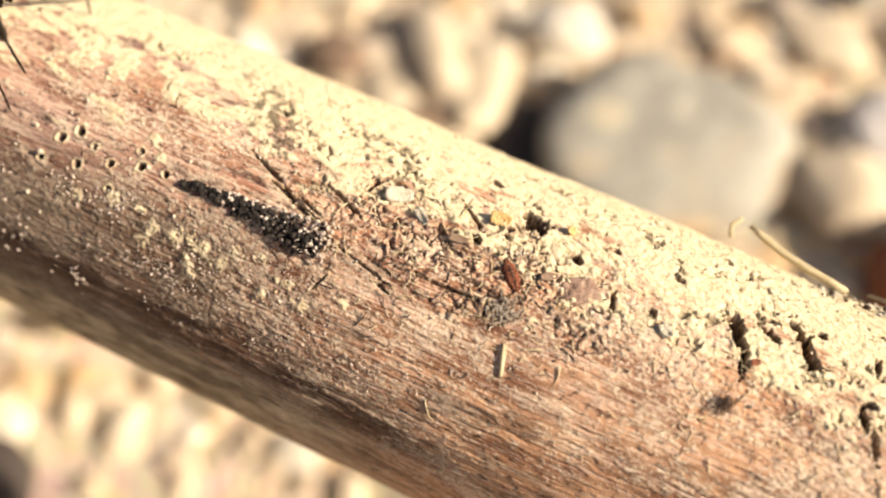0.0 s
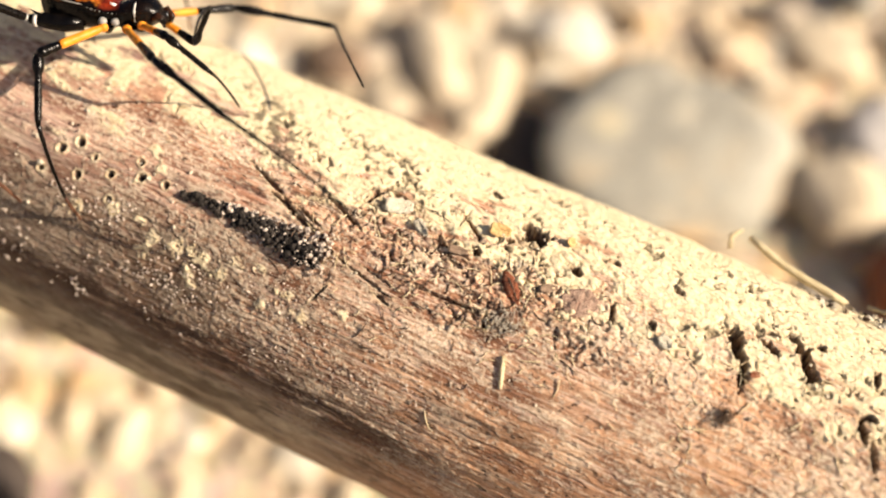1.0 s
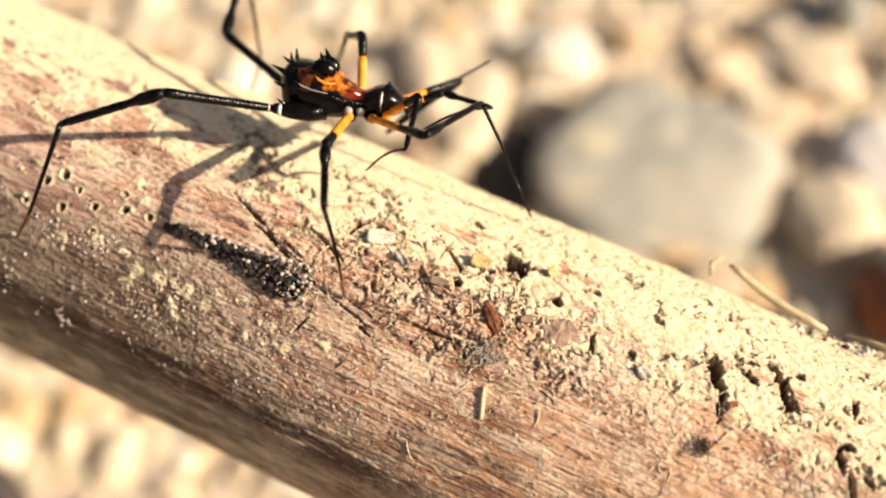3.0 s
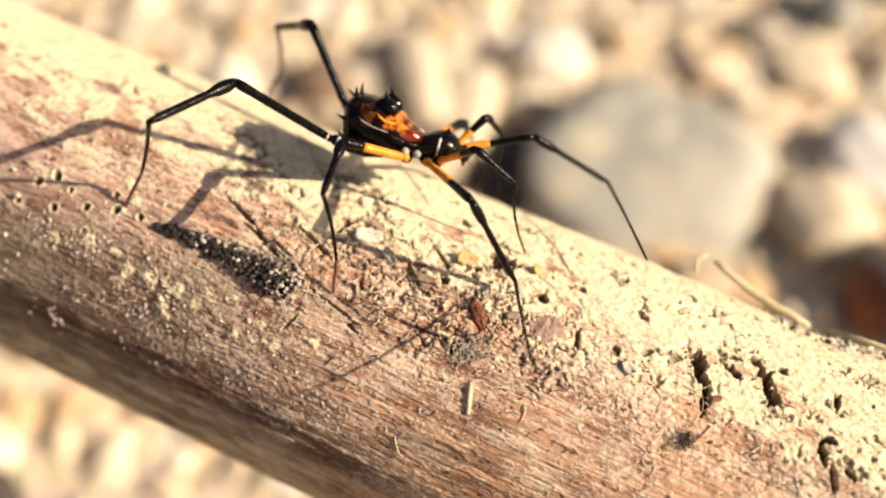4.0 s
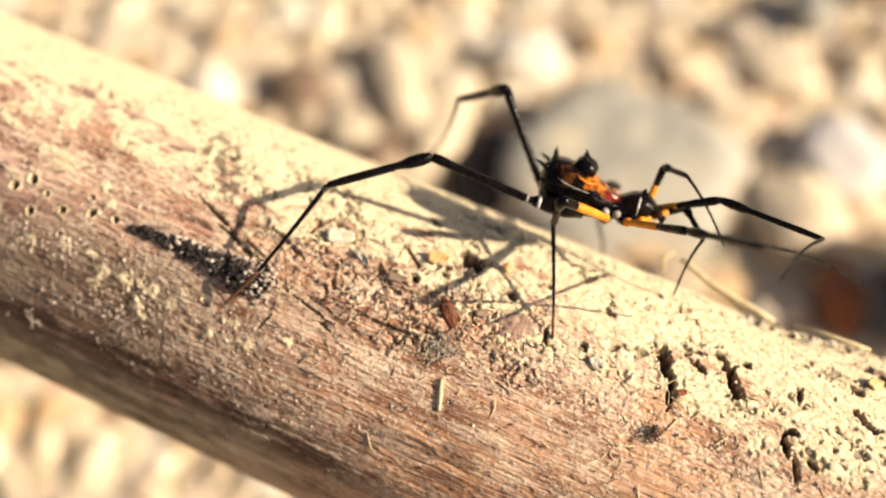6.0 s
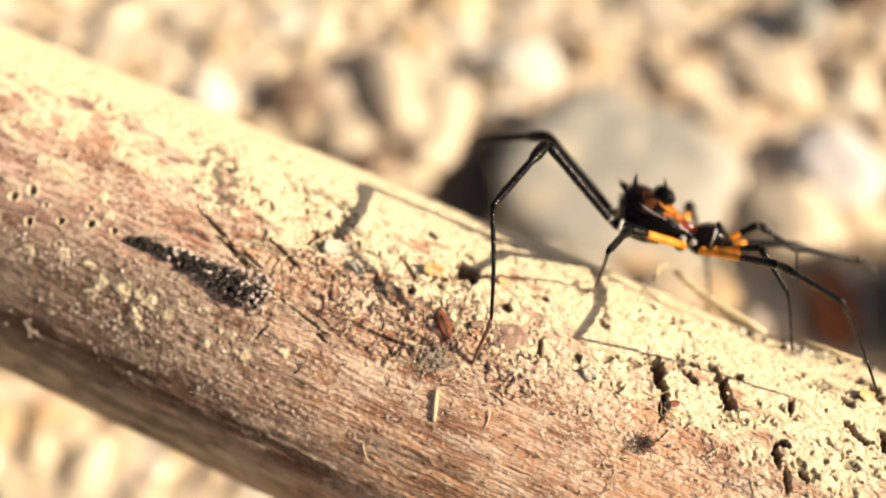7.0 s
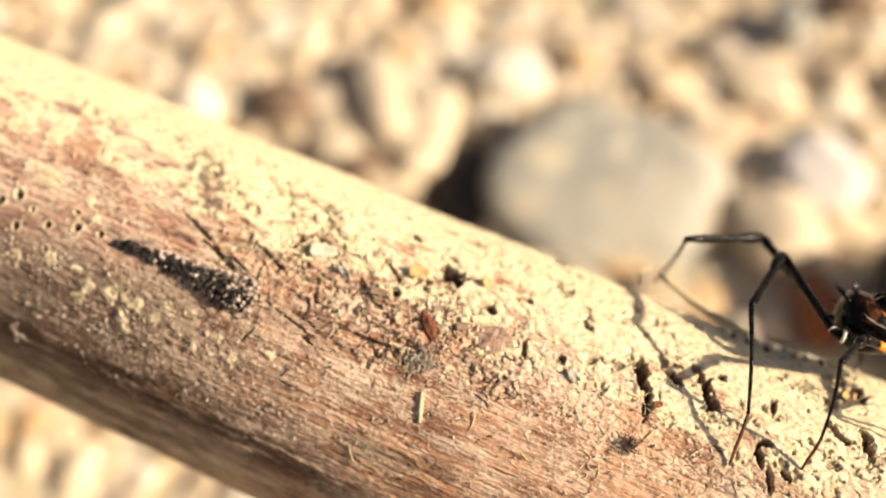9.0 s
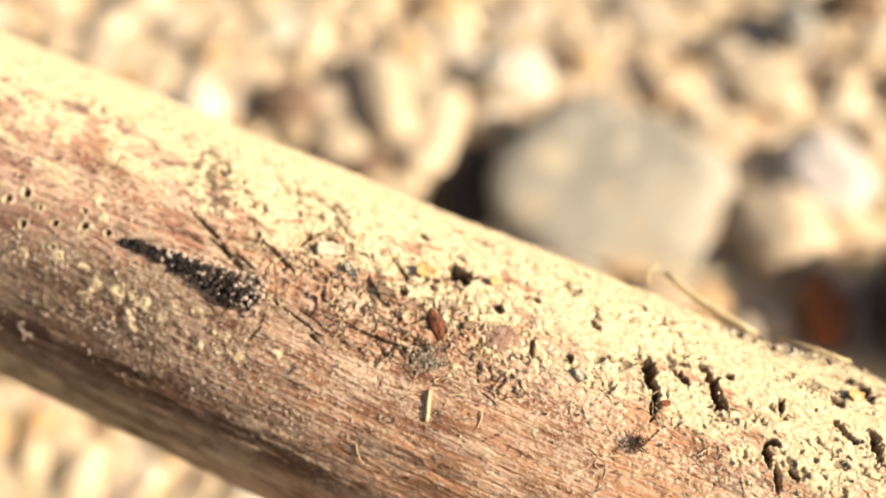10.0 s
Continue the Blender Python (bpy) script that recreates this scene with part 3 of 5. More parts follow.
# ---- stones on the gravel ----
STONES = [  # name, material, x, y, half sizes, turn, seed, label
    ("white_stone", WHITE, 0.0262, 0.2185, 0.0082, 0.0075, 0.0060, 10, 5, "small bright white stone among tan gravel"),
    ("pale_stone", PALEGREY, 0.0875, 0.1855, 0.0090, 0.0105, 0.0044, 0, 8, "pale grey stone with shaded side on gravel"),
    ("cream_stone", CREAM, 0.0745, 0.1690, 0.0085, 0.0105, 0.0050, 10, 9, "cream rounded stone beside a grey stone"),
    ("dark_stone", DARK, 0.0980, 0.1450, 0.0125, 0.0140, 0.0095, 0, 11, "nearly black stone on the gravel"),
    ("rusty_stone", RED, 0.0775, 0.1480, 0.0036, 0.0068, 0.0048, 0, 12, "small rust-red stone beside a dark one"),
    ("dark_stone", DARK, -0.0810, 0.1255, 0.0085, 0.0070, 0.0060, 20, 33, "nearly black stone on the gravel"),
    ("dark_pebble", BROWN, -0.0052, 0.1905, 0.0048, 0.0040, 0.0032, 30, 14, "small dark brown stone behind the branch"),
    ("dark_stone", DARK, 0.0160, 0.1880, 0.0075, 0.0130, 0.0080, 10, 31, "blackish stone in the shade of a large one"),
    ("long_stone", CREAM, -0.0016, 0.2110, 0.0056, 0.0165, 0.0046, 10, 23, "long cream stone among the gravel"),
    ("long_stone", CREAM, 0.0086, 0.2030, 0.0060, 0.0150, 0.0036, -12, 24, "long cream stone among the gravel"),
    ("white_stone", WHITE, -0.0415, 0.2120, 0.0048, 0.0050, 0.0040, 0, 25, "small bright white stone among tan gravel"),
    ("brown_stone", BROWN, 0.0590, 0.2140, 0.0050, 0.0040, 0.0022, 20, 35, "small brown stone behind a large grey one"),
    ("brown_stone", BROWN, 0.1100, 0.2480, 0.0070, 0.0060, 0.0050, 10, 36, "small brown stone among the gravel"),
    ("tan_stone", CREAM, -0.0105, 0.2010, 0.0052, 0.0100, 0.0026, 5, 41, "low cream stone among the gravel"),
    ("slate_stone", GREY, 0.0925, 0.2370, 0.0050, 0.0075, 0.0050, 0, 37, "small grey stone among the gravel"),
    ("tan_stone", CREAM, 0.0815, 0.2180, 0.0085, 0.0110, 0.0028, 15, 38, "broad cream stone among the gravel"),
    ("brown_stone", BROWN, 0.1180, 0.2140, 0.0060, 0.0060, 0.0045, 0, 39, "small brown stone among the gravel"),
    ("brown_stone", BROWN, -0.0220, 0.2120, 0.0062, 0.0070, 0.0040, 30, 26, "small brown stone among the gravel"),
]
for name, mat, x, y, a, b, c, turn, seed, label in STONES:
    ob = tagged(new(name, stone_mesh(name, a, b, c, seed, mat, 4, 0.16, 0.35)), label, "stone")
    ob.matrix_world = pose(x, y, ground_height(x, y) - 0.3 * c, 0, 0, turn)


def build_large_stone():
    """A worn cobble with broad flat sides and rounded edges, half sunk in the gravel."""
    sides = [  # the way each side faces, and how far it lies from the middle in millimetres
        ((0.10, -0.22, 0.97), 12.0), ((-0.95, -0.22, -0.18), 21.0), ((-0.72, 0.42, 0.55), 19.8), ((0.50, 0.60, 0.62), 20.5), ((0.95, -0.10, 0.28), 27.2),
        ((0.15, -0.93, 0.33), 25.0), ((-0.50, -0.84, 0.15), 26.5), ((0.10, 0.96, 0.25), 19.0), ((0.0, 0.0, -1.0), 12.0), ((0.62, -0.65, 0.44), 27.0),
    ]
    bm = bmesh.new()
    bmesh.ops.create_icosphere(bm, subdivisions=6, radius=1)
    for v in bm.verts:
        d = v.co.normalized()
        k = sum(max(0.0, d.dot(Vector(n).normalized()) / far) ** 9 for n, far in sides) ** (-1 / 9)
        k *= 1 + 0.035 * noise.noise(d * 2.2 + Vector((3, 1, 7))) + 0.012 * noise.noise(d * 6) + 0.004 * noise.noise(d * 21)
        v.co = d * k * MM
    ob = tagged(mesh_ob("large_stone", bm, COBBLE), "large worn grey stone half sunk in tan gravel", "stone")
    ob.matrix_world = pose(0.0412, 0.1870, -0.0020, 0, -5, -6)


build_large_stone()
# the stone that carries the raised end of the branch
rest = on_branch(-0.145, 180)
ob = tagged(new("propping_stone", stone_mesh("propping_stone", 0.032, 0.03, rest.z / 2 + 0.017, 21, GREY)), "rounded grey stone under the raised branch end", "stone")
ob.matrix_world = pose(rest.x, rest.y, -0.032, 0, 0, 20)


def build_pebbles():
    rnd = random.Random(4)
    shapes = [stone_mesh("pebble", 0.0046 * rnd.uniform(0.8, 1.25), 0.0046 * rnd.uniform(0.7, 1.0), 0.0046 * rnd.uniform(0.38, 0.62), 40 + i, PEBBLE, 2, 0.22) for i in range(14)]
    count = 0
    taken = []
    big = [(x, y, max(a, b)) for _, _, x, y, a, b, *_ in STONES] + [(0.029, 0.187, 0.017), (0.051, 0.187, 0.017), (0.035, 0.172, 0.018), (0.050, 0.172, 0.018)]

    def free(x, y, r):
        if any((x - u) ** 2 + (y - v) ** 2 < (0.8 * w + 0.4 * r) ** 2 for u, v, w in big):
            return False
        return all((x - u) ** 2 + (y - v) ** 2 > (0.62 * (r + w)) ** 2 for u, v, w in taken)

    while count < 300:
        x, y = rnd.uniform(-0.100, 0.115), rnd.uniform(0.150, 0.270)
        k = rnd.choice((0.7, 0.9, 1.0, 1.2, 1.5))
        if rnd.random() < 0.4 or free(x, y, 0.0046 * k):
            taken.append((x, y, 0.0046 * k))
            ob = tagged(new("pebble", rnd.choice(shapes)), "small worn tan beach pebble", "pebble", "beach pebbles")
            ob.matrix_world = pose(x, y, ground_height(x, y) - 0.0021 * k, rnd.uniform(-20, 20), rnd.uniform(-20, 20), rnd.uniform(0, 360)) @ Matrix.Scale(k, 4)
            count += 1
    # the uncounted rest
    base = bmesh.new()
    bmesh.ops.create_icosphere(base, subdivisions=2, radius=1)
    vs = np.array([v.co[:] for v in base.verts])
    fs = np.array([[v.index for v in f.verts] for f in base.faces])
    base.free()
    g = np.random.default_rng(5)
    verts, faces, off = [], [], 0
    for i in range(6400):
        x, y = g.uniform(-0.30, 0.30), g.uniform(-0.10, 0.42)
        r = 0.0046 * g.uniform(0.45, 1.25)
        if i >= 5200:  # close-set behind the branch
            x, y = g.uniform(-0.11, 0.15), g.uniform(0.205, 0.33)
            r *= 0.9
        elif -0.100 < x < 0.115 and 0.150 < y < 0.270:
            r *= 0.6
        if any((x - u) ** 2 + (y - v) ** 2 < (0.8 * w) ** 2 for u, v, w in big):
            continue
        q = vs * (1 + 0.16 * np.sin(vs[:, [1, 2, 0]] * g.uniform(1.5, 3.2, 3) + g.uniform(0, 6, 3)))
        q = q * r * g.uniform((0.8, 0.65, 0.45), (1.3, 1.0, 0.75))
        a = g.uniform(0, 6.28)
        q = q @ np.array([[math.cos(a), math.sin(a), 0], [-math.sin(a), math.cos(a), 0], [0, 0, 1]])
        verts.append(q + (x, y, ground_height(x, y) + 0.02 * r))
        faces.append(fs + off)
        off += len(vs)
    me = bpy.data.meshes.new("gravel")
    me.from_pydata(np.concatenate(verts).tolist(), [], np.concatenate(faces).tolist())
    for p in me.polygons:
        p.use_smooth = True
    me.materials.append(PEBBLE_MANY)
    tagged(new("gravel", me), "loose tan and cream beach gravel", "gravel", kind="stuff")


build_pebbles()


# ---- what lies on the branch ----
FRASS = stone_material("black_frass", (0.012, 0.010, 0.009), (0.045, 0.036, 0.030), (0.16, 0.13, 0.10), 900.0)
CHALK = stone_material("white_crumb", (0.56, 0.50, 0.38), (0.76, 0.70, 0.56), (0.45, 0.36, 0.24), 900.0)
PALECRUMB = stone_material("whitish_crumb", (0.50, 0.40, 0.32), (0.76, 0.66, 0.56), (0.42, 0.31, 0.24), 900.0)
SEEDSKIN = stone_material("red_brown_husk", (0.10, 0.026, 0.012), (0.33, 0.100, 0.045), (0.52, 0.34, 0.22), 900.0)
STRAW = stone_material("pale_straw", (0.60, 0.48, 0.27), (0.80, 0.70, 0.47), (0.36, 0.25, 0.12), 700.0)
CHIP = stone_material("tan_flake", (0.50, 0.30, 0.11), (0.70, 0.50, 0.24), (0.40, 0.22, 0.10), 700.0)
ROOT = stone_material("dark_fibre", (0.05, 0.030, 0.020), (0.15, 0.10, 0.070), (0.24, 0.18, 0.12), 900.0)


def lumps(places, mesh_level, g):
    """Angular grains at (place, half size), joined into one bmesh."""
    base = bmesh.new()
    bmesh.ops.create_icosphere(base, subdivisions=mesh_level, radius=1)
    vs = np.array([v.co[:] for v in base.verts])
    fs = np.array([[v.index for v in f.verts] for f in base.faces])
    base.free()
    verts, faces = [], []
    for n, (p, r) in enumerate(places):
        q = vs * (1 + 0.35 * (g.random((len(vs), 1)) - 0.5)) * r * g.uniform(0.35, 1.65, 3)
        e = Euler(g.uniform(0, 6.28, 3)).to_matrix()
        verts.append(q @ np.array(e) + np.array(p))
        faces.append(fs + n * len(vs))
    bm = bmesh.new()
    me = bpy.data.meshes.new("lumps")
    me.from_pydata(np.concatenate(verts).tolist(), [], np.concatenate(faces).tolist())
    bm.from_mesh(me)
    bpy.data.meshes.remove(me)
    return bm


def build_frass():
    """A tapering heap of black droppings with pale crumbs in it."""
    g = np.random.default_rng(8)
    root = tagged(new("frass_heap"), "tapering heap of black frass speckled with pale crumbs", "frass")
    root.matrix_world = branch_frame(-0.0175, -33.3)
    dark, light = [], []
    for _ in range(520):
        u = g.random() ** 0.75
        half = (0.34 + 1.32 * u ** 1.1) * (1 if u < 0.92 else 0.8)
        v, w = g.normal(0, 0.45), g.random()
        y = np.clip(v, -1, 1) * half
        z = 0.62 * math.sqrt(max(0.02, 1 - (y / (half * 1.05)) ** 2)) * half * w
        dark.append(((MM * (-7.4 + 14.9 * u), MM * (y + 0.25 * math.sin(5 * u)), MM * z), MM * g.uniform(0.13, 0.32)))
    for _ in range(330):
        u = 0.15 + 0.85 * g.random() ** 0.8
        if math.sin(23 * u) + 0.7 * math.sin(51 * u + 1) < g.normal(-0.2, 0.5):
            continue
        half = 0.3 + 1.25 * u ** 1.2
        y = np.clip(g.choice((-0.75, 0.1, 0.8, 1.0)) + g.normal(0, 0.3), -1.1, 1.25) * half
        z = 0.68 * math.sqrt(max(0.02, 1 - (y / (half * 1.1)) ** 2)) * half
        light.append(((MM * (-7.4 + 15.1 * u), MM * (y + 0.25 * math.sin(5 * u)), MM * (z + 0.02)), MM * (0.03 + 0.21 * g.random() ** 2.2)))
    for _ in range(60):  # a torn pale lip along the upper edge
        u = g.uniform(0.3, 1.0)
        light.append(((MM * (-7.4 + 15.1 * u), MM * (0.45 + 1.35 * u + g.normal(0, 0.12)), MM * g.uniform(0.02, 0.25)), MM * g.uniform(0.08, 0.24)))
    for _ in range(70):
        light.append(((MM * g.normal(7.7, 0.55), MM * g.normal(0.3, 0.9), MM * g.uniform(0.1, 0.9)), MM * g.uniform(0.08, 0.2)))
    part("frass", lumps(dark, 1, g), FRASS, root)
    part("crumb_dust", lumps(light, 1, g), PALECRUMB, root, "pale cream crumbs caught in the heap")


def build_seed():
    bm = bmesh.new()
    n = 14
    tube(bm, [(MM * (-1.75 + 3.5 * i / n), 0, MM * 0.05 * math.sin(i)) for i in range(n + 1)],
         [MM * (0.06 + 0.60 * math.sin(math.pi * (i / n) ** 0.85) ** 0.8 * (1 + 0.12 * math.sin(2.3 * i))) if 0 < i < n else MM * 0.05 for i in range(n + 1)], 14, 0.55)
    root = tagged(new("seed_husk"), "flat reddish-brown seed husk stuck to the wood", "seed")
    part("husk", bm, SEEDSKIN, root)
    bm = bmesh.new()
    tube(bm, [(MM * x, MM * 0.05, MM * (0.36 - 0.11 * x * x)) for x in (-1.3, -0.7, 0, 0.7, 1.3)], [MM * 0.04, MM * 0.07, MM * 0.08, MM * 0.07, MM * 0.03], 6)
    part("ridge", bm, ROOT, root, "dark ridge along the husk")
    root.matrix_world = branch_frame(0.0068, -18.8, 0.0001, -46)


def build_stalk(name, label, points, radii, mat, sides=8):
    bm = bmesh.new()
    tube(bm, [Vector(p) for p in points], radii, sides)
    return tagged(mesh_ob(name, bm, mat), label, name.split("_")[0])


def build_flake(name, label, s, deg, length, width, mat, seed, turn, tip=25):
    """A thin curled chip of wood."""
    bm = bmesh.new()
    g = np.random.default_rng(seed)
    n, rows = 9, []
    for i in range(n + 1):
        u = i / n
        w = width * (0.35 + 0.65 * math.sin(math.pi * min(1, 0.15 + 0.8 * u))) * g.uniform(0.85, 1.15)
        rows.append([(length * (u - 0.5), w * (k / 3 - 0.5), length * 0.25 * (u - 0.5) ** 2 + 0.12 * width * math.cos(k * 2.1)) for k in range(4)])
    top = [[bm.verts.new((x, y, z + 0.06 * MM)) for x, y, z in r] for r in rows]
    low = [[bm.verts.new((x, y, z - 0.06 * MM)) for x, y, z in r] for r in rows]
    for i in range(n):
        for k in range(3):
            bm.faces.new((top[i][k], top[i + 1][k], top[i + 1][k + 1], top[i][k + 1]))
            bm.faces.new((low[i][k + 1], low[i + 1][k + 1], low[i + 1][k], low[i][k]))
        bm.faces.new((top[i][0], low[i][0], low[i + 1][0], top[i + 1][0]))
        bm.faces.new((top[i][3], top[i + 1][3], low[i + 1][3], low[i][3]))
    for i in (0, n):
        for k in range(3):
            f = (top[i][k], top[i][k + 1], low[i][k + 1], low[i][k])
            bm.faces.new(f if i == 0 else tuple(reversed(f)))
    bmesh.ops.recalc_face_normals(bm, faces=bm.faces)
    ob = tagged(mesh_ob(name, bm, mat), label, "flake")
    ob.matrix_world = branch_frame(s, deg, 0.0003, turn) @ pose(0, 0, 0, tip, tip * 0.4, 0)
    return ob


build_frass()
build_seed()
straw = branch_frame(0.0092, -42.2, 0.0001, 108)
build_stalk("straw_splinter", "short pale straw splinter stuck to the branch", [straw @ Vector((MM * x, 0, MM * (0.03 + 0.02 * x))) for x in (-1.4, -0.5, 0.5, 1.5)],
            [MM * 0.16, MM * 0.22, MM * 0.21, MM * 0.16], STRAW)
build_stalk("straw_stalk", "thick pale straw stalk lying along the branch's rim",
            [on_branch(0.0352, 40, 0.0007), on_branch(0.0335, 41, 0.0009), on_branch(0.0310, 42.5, 0.0012), on_branch(0.0285, 43.5, 0.0017), on_branch(0.0262, 44, 0.0024), on_branch(0.0245, 44, 0.0030)],
            [MM * 0.30, MM * 0.42, MM * 0.44, MM * 0.42, MM * 0.38, MM * 0.30], STRAW)
build_stalk("straw_stalk", "thin pale straw stalk lying on the crust", [on_branch(0.0445, 36, 0.0018), on_branch(0.0415, 38, 0.0016), on_branch(0.0370, 40, 0.0012)],
            [MM * 0.20, MM * 0.26, MM * 0.18], STRAW)
build_stalk("straw_stalk", "short curved pale straw bit beside a thicker stalk", [on_branch(0.0232, 45, 0.0012), on_branch(0.0228, 45, 0.0024), on_branch(0.0236, 45, 0.0034)],
            [MM * 0.22, MM * 0.26, MM * 0.16], STRAW)
build_flake("wood_flake", "small pale orange wood flake by a hole", 0.0035, -3.1, MM * 2.0, MM * 1.3, CHIP, 1, 20)
build_flake("wood_flake", "tiny orange-brown wood flake on the crust", 0.0097, 4.0, MM * 1.0, MM * 0.9, CHIP, 2, 60, 40)
build_flake("wood_flake", "curled orange wood flake over a dark hole", 0.0454, 21.0, MM * 2.6, MM * 1.3, CHIP, 3, 50, 35)
build_flake("wood_flake", "tiny rust-red wood flake beside a hole", 0.0290, -13.2, MM * 0.9, MM * 0.6, SEEDSKIN, 4, 30, 30)
build_flake("wood_flake", "brownish sliver of wood lifted from the branch", 0.0010, -15.0, MM * 1.8, MM * 0.8, BROWN, 5, 15, 20)
build_flake("wood_flake", "brownish sliver of wood lifted from the branch", 0.0098, -14.5, MM * 1.7, MM * 0.7, BROWN, 6, 35, 25)


def build_litter():
    g = np.random.default_rng(12)
    # fine crumbs on the crust and below it
    places, dark = [], []
    for _ in range(950):
        s, a = g.uniform(-0.058, 0.062), None
        a = -12 - 200 * max(0, s - 0.01) + (abs(g.normal(0, 34)) - 10 if g.random() < 0.72 else -abs(g.normal(0, 26)))
        if -95 < a < 70:
            (dark if g.random() < 0.16 else places).append((on_branch(s, a, g.uniform(0, 0.00016)), MM * min(0.30, 0.035 + abs(g.normal(0, 0.065)))))
    for _ in range(260):
        places.append((on_branch(g.uniform(-0.045, 0.058), g.uniform(26, 62), g.uniform(0, 0.0001)), MM * g.uniform(0.06, 0.24)))
    # clods along the rim beside the straw
    for _ in range(90):
        s = g.choice((g.uniform(0.0255, 0.047), g.normal(0.0345, 0.0015), g.normal(0.040, 0.0015)))
        lift = float(np.interp(s, [0.025, 0.036, 0.044, 0.050], [0.0001, 0.0002, 0.0011, 0.0012]))
        (dark if g.random() < 0.3 else places).append((on_branch(s, g.uniform(30, 47), lift * g.uniform(0.7, 1.2)), MM * g.uniform(0.10, 0.36)))
    tagged(mesh_ob("dust_crumbs", lumps(places, 0 + 1, g), CHALK, smooth=False), "loose cream crumbs scattered over the branch", "crumbs", kind="stuff")
    tagged(mesh_ob("dark_crumbs", lumps(dark, 1, g), ROOT, smooth=False), "loose dark brown crumbs scattered over the branch", "crumbs", kind="stuff")
    # whitish crumbs in clusters on the flank of the thick end
    places = []
    for _ in range(100):
        s0, a0 = g.uniform(-0.056, 0.004), g.normal(-57, 10)
        for _ in range(int(g.uniform(3, 22))):
            s, a = s0 + g.normal(0, 0.0011), a0 + g.normal(0, 2.2)
            if a > -40:
                continue
            for k in range(int(g.uniform(1, 5))):
                places.append((on_branch(s + MM * 0.09 * k, a + 0.25 * g.normal(), g.uniform(-0.00004, 0.00006)), MM * (0.025 + 0.11 * g.random() ** 3)))
    tagged(mesh_ob("pale_crumbs", lumps(places, 1, g), PALECRUMB, smooth=False), "whitish crumbs clustered on the branch's flank", "crumbs", kind="stuff")
    # hair-thin fibres
    for name, mat, count, label in (("bark_fibres", ROOT, 120, "fine dark bark fibres clinging to the wood"), ("pale_fibres", STRAW, 260, "fine pale wood fibres clinging to the wood")):
        bm = bmesh.new()
        for _ in range(count):
            if mat is ROOT or g.random() < 0.5:
                s, a = g.uniform(-0.016, 0.016), g.normal(-24, 10)
            else:
                s, a = g.uniform(0.018, 0.056), g.normal(-26, 14)
            turn, bend, length = g.uniform(0, 6.28), g.normal(0, 0.8), g.uniform(0.5, 2.0)
            pts = []
            for k in range(5):
                u = k / 4 - 0.5
                x = length * u * math.cos(turn) - bend * u * u * math.sin(turn)
                y = length * u * math.sin(turn) + bend * u * u * math.cos(turn)
                pts.append(on_branch(s + MM * x, a + y / (RADIUS * 1000) * 57.3, MM * (0.06 + (0.12 + g.uniform(0, 0.25)) * max(0, u + 0.15))))
            w = MM * g.uniform(0.03, 0.075)
            tube(bm, pts, [w, w, w, w * 0.8, w * 0.4], 5)
        tagged(mesh_ob(name, bm, mat), label, "fibres", kind="stuff")


def build_scab(s, deg, r):
    """A rounded scale of old bark, lifted a little along one side."""
    bm = bmesh.new()
    n, rings = 40, 10
    vs = [[None] * n for _ in range(rings + 1)]
    mid = bm.verts.new((0, 0, 0.00042))
    for i in range(1, rings + 1):
        for k in range(n):
            a = 2 * math.pi * k / n
            q = r * i / rings * (1 + 0.16 * noise.noise(Vector((math.cos(a) * 1.5, math.sin(a) * 1.5, 4.0))) + 0.06 * noise.noise(Vector((math.cos(a) * 6, math.sin(a) * 6, 2.0))))
            x, y = q * math.cos(a), 0.85 * q * math.sin(a)
            z = 0.00042 - 0.16 * (x * x + y * y) / r + 0.00022 * noise.noise(Vector((x * 1300, y * 1300, 1.0))) + 0.00014 * noise.noise(Vector((x * 3300, y * 3300, 5.0))) - (0.0005 if i == rings else 0)
            vs[i][k] = bm.verts.new((x, y, z))
    for k in range(n):
        bm.faces.new((mid, vs[1][k], vs[1][(k + 1) % n]))
        for i in range(1, rings):
            bm.faces.new((vs[i][k], vs[i + 1][k], vs[i + 1][(k + 1) % n], vs[i][(k + 1) % n]))
    ob = tagged(mesh_ob("bark_scale", bm, SCAB), "round pinkish-grey scale of old bark", "bark")
    ob.matrix_world = branch_frame(s, deg, -0.00005, 20)
    return ob


def build_tuft(s, deg, count, spread, seed, mat=None, label="small tuft of grey mould threads on the wood"):
    """A tuft of fine threads."""
    g = np.random.default_rng(seed)
    bm = bmesh.new()
    for _ in range(count):
        x, y = g.normal(0, spread, 2)
        turn, length = g.uniform(0, 6.28), g.uniform(0.4, 1.1)
        pts = []
        for k in range(5):
            u = k / 4
            px, py = x + length * u * math.cos(turn + 1.2 * u), y + length * u * math.sin(turn + 1.2 * u)
            pts.append(on_branch(s + MM * px, deg + py / (RADIUS * 1000) * 57.3, MM * (0.08 + 0.5 * math.sin(2.6 * u))))
        w = MM * g.uniform(0.025, 0.05)
        tube(bm, pts, [w, w, w, w * 0.8, w * 0.4], 5)
    return tagged(mesh_ob("mould_tuft", bm, mat or GREYHAIR), label, "tuft")


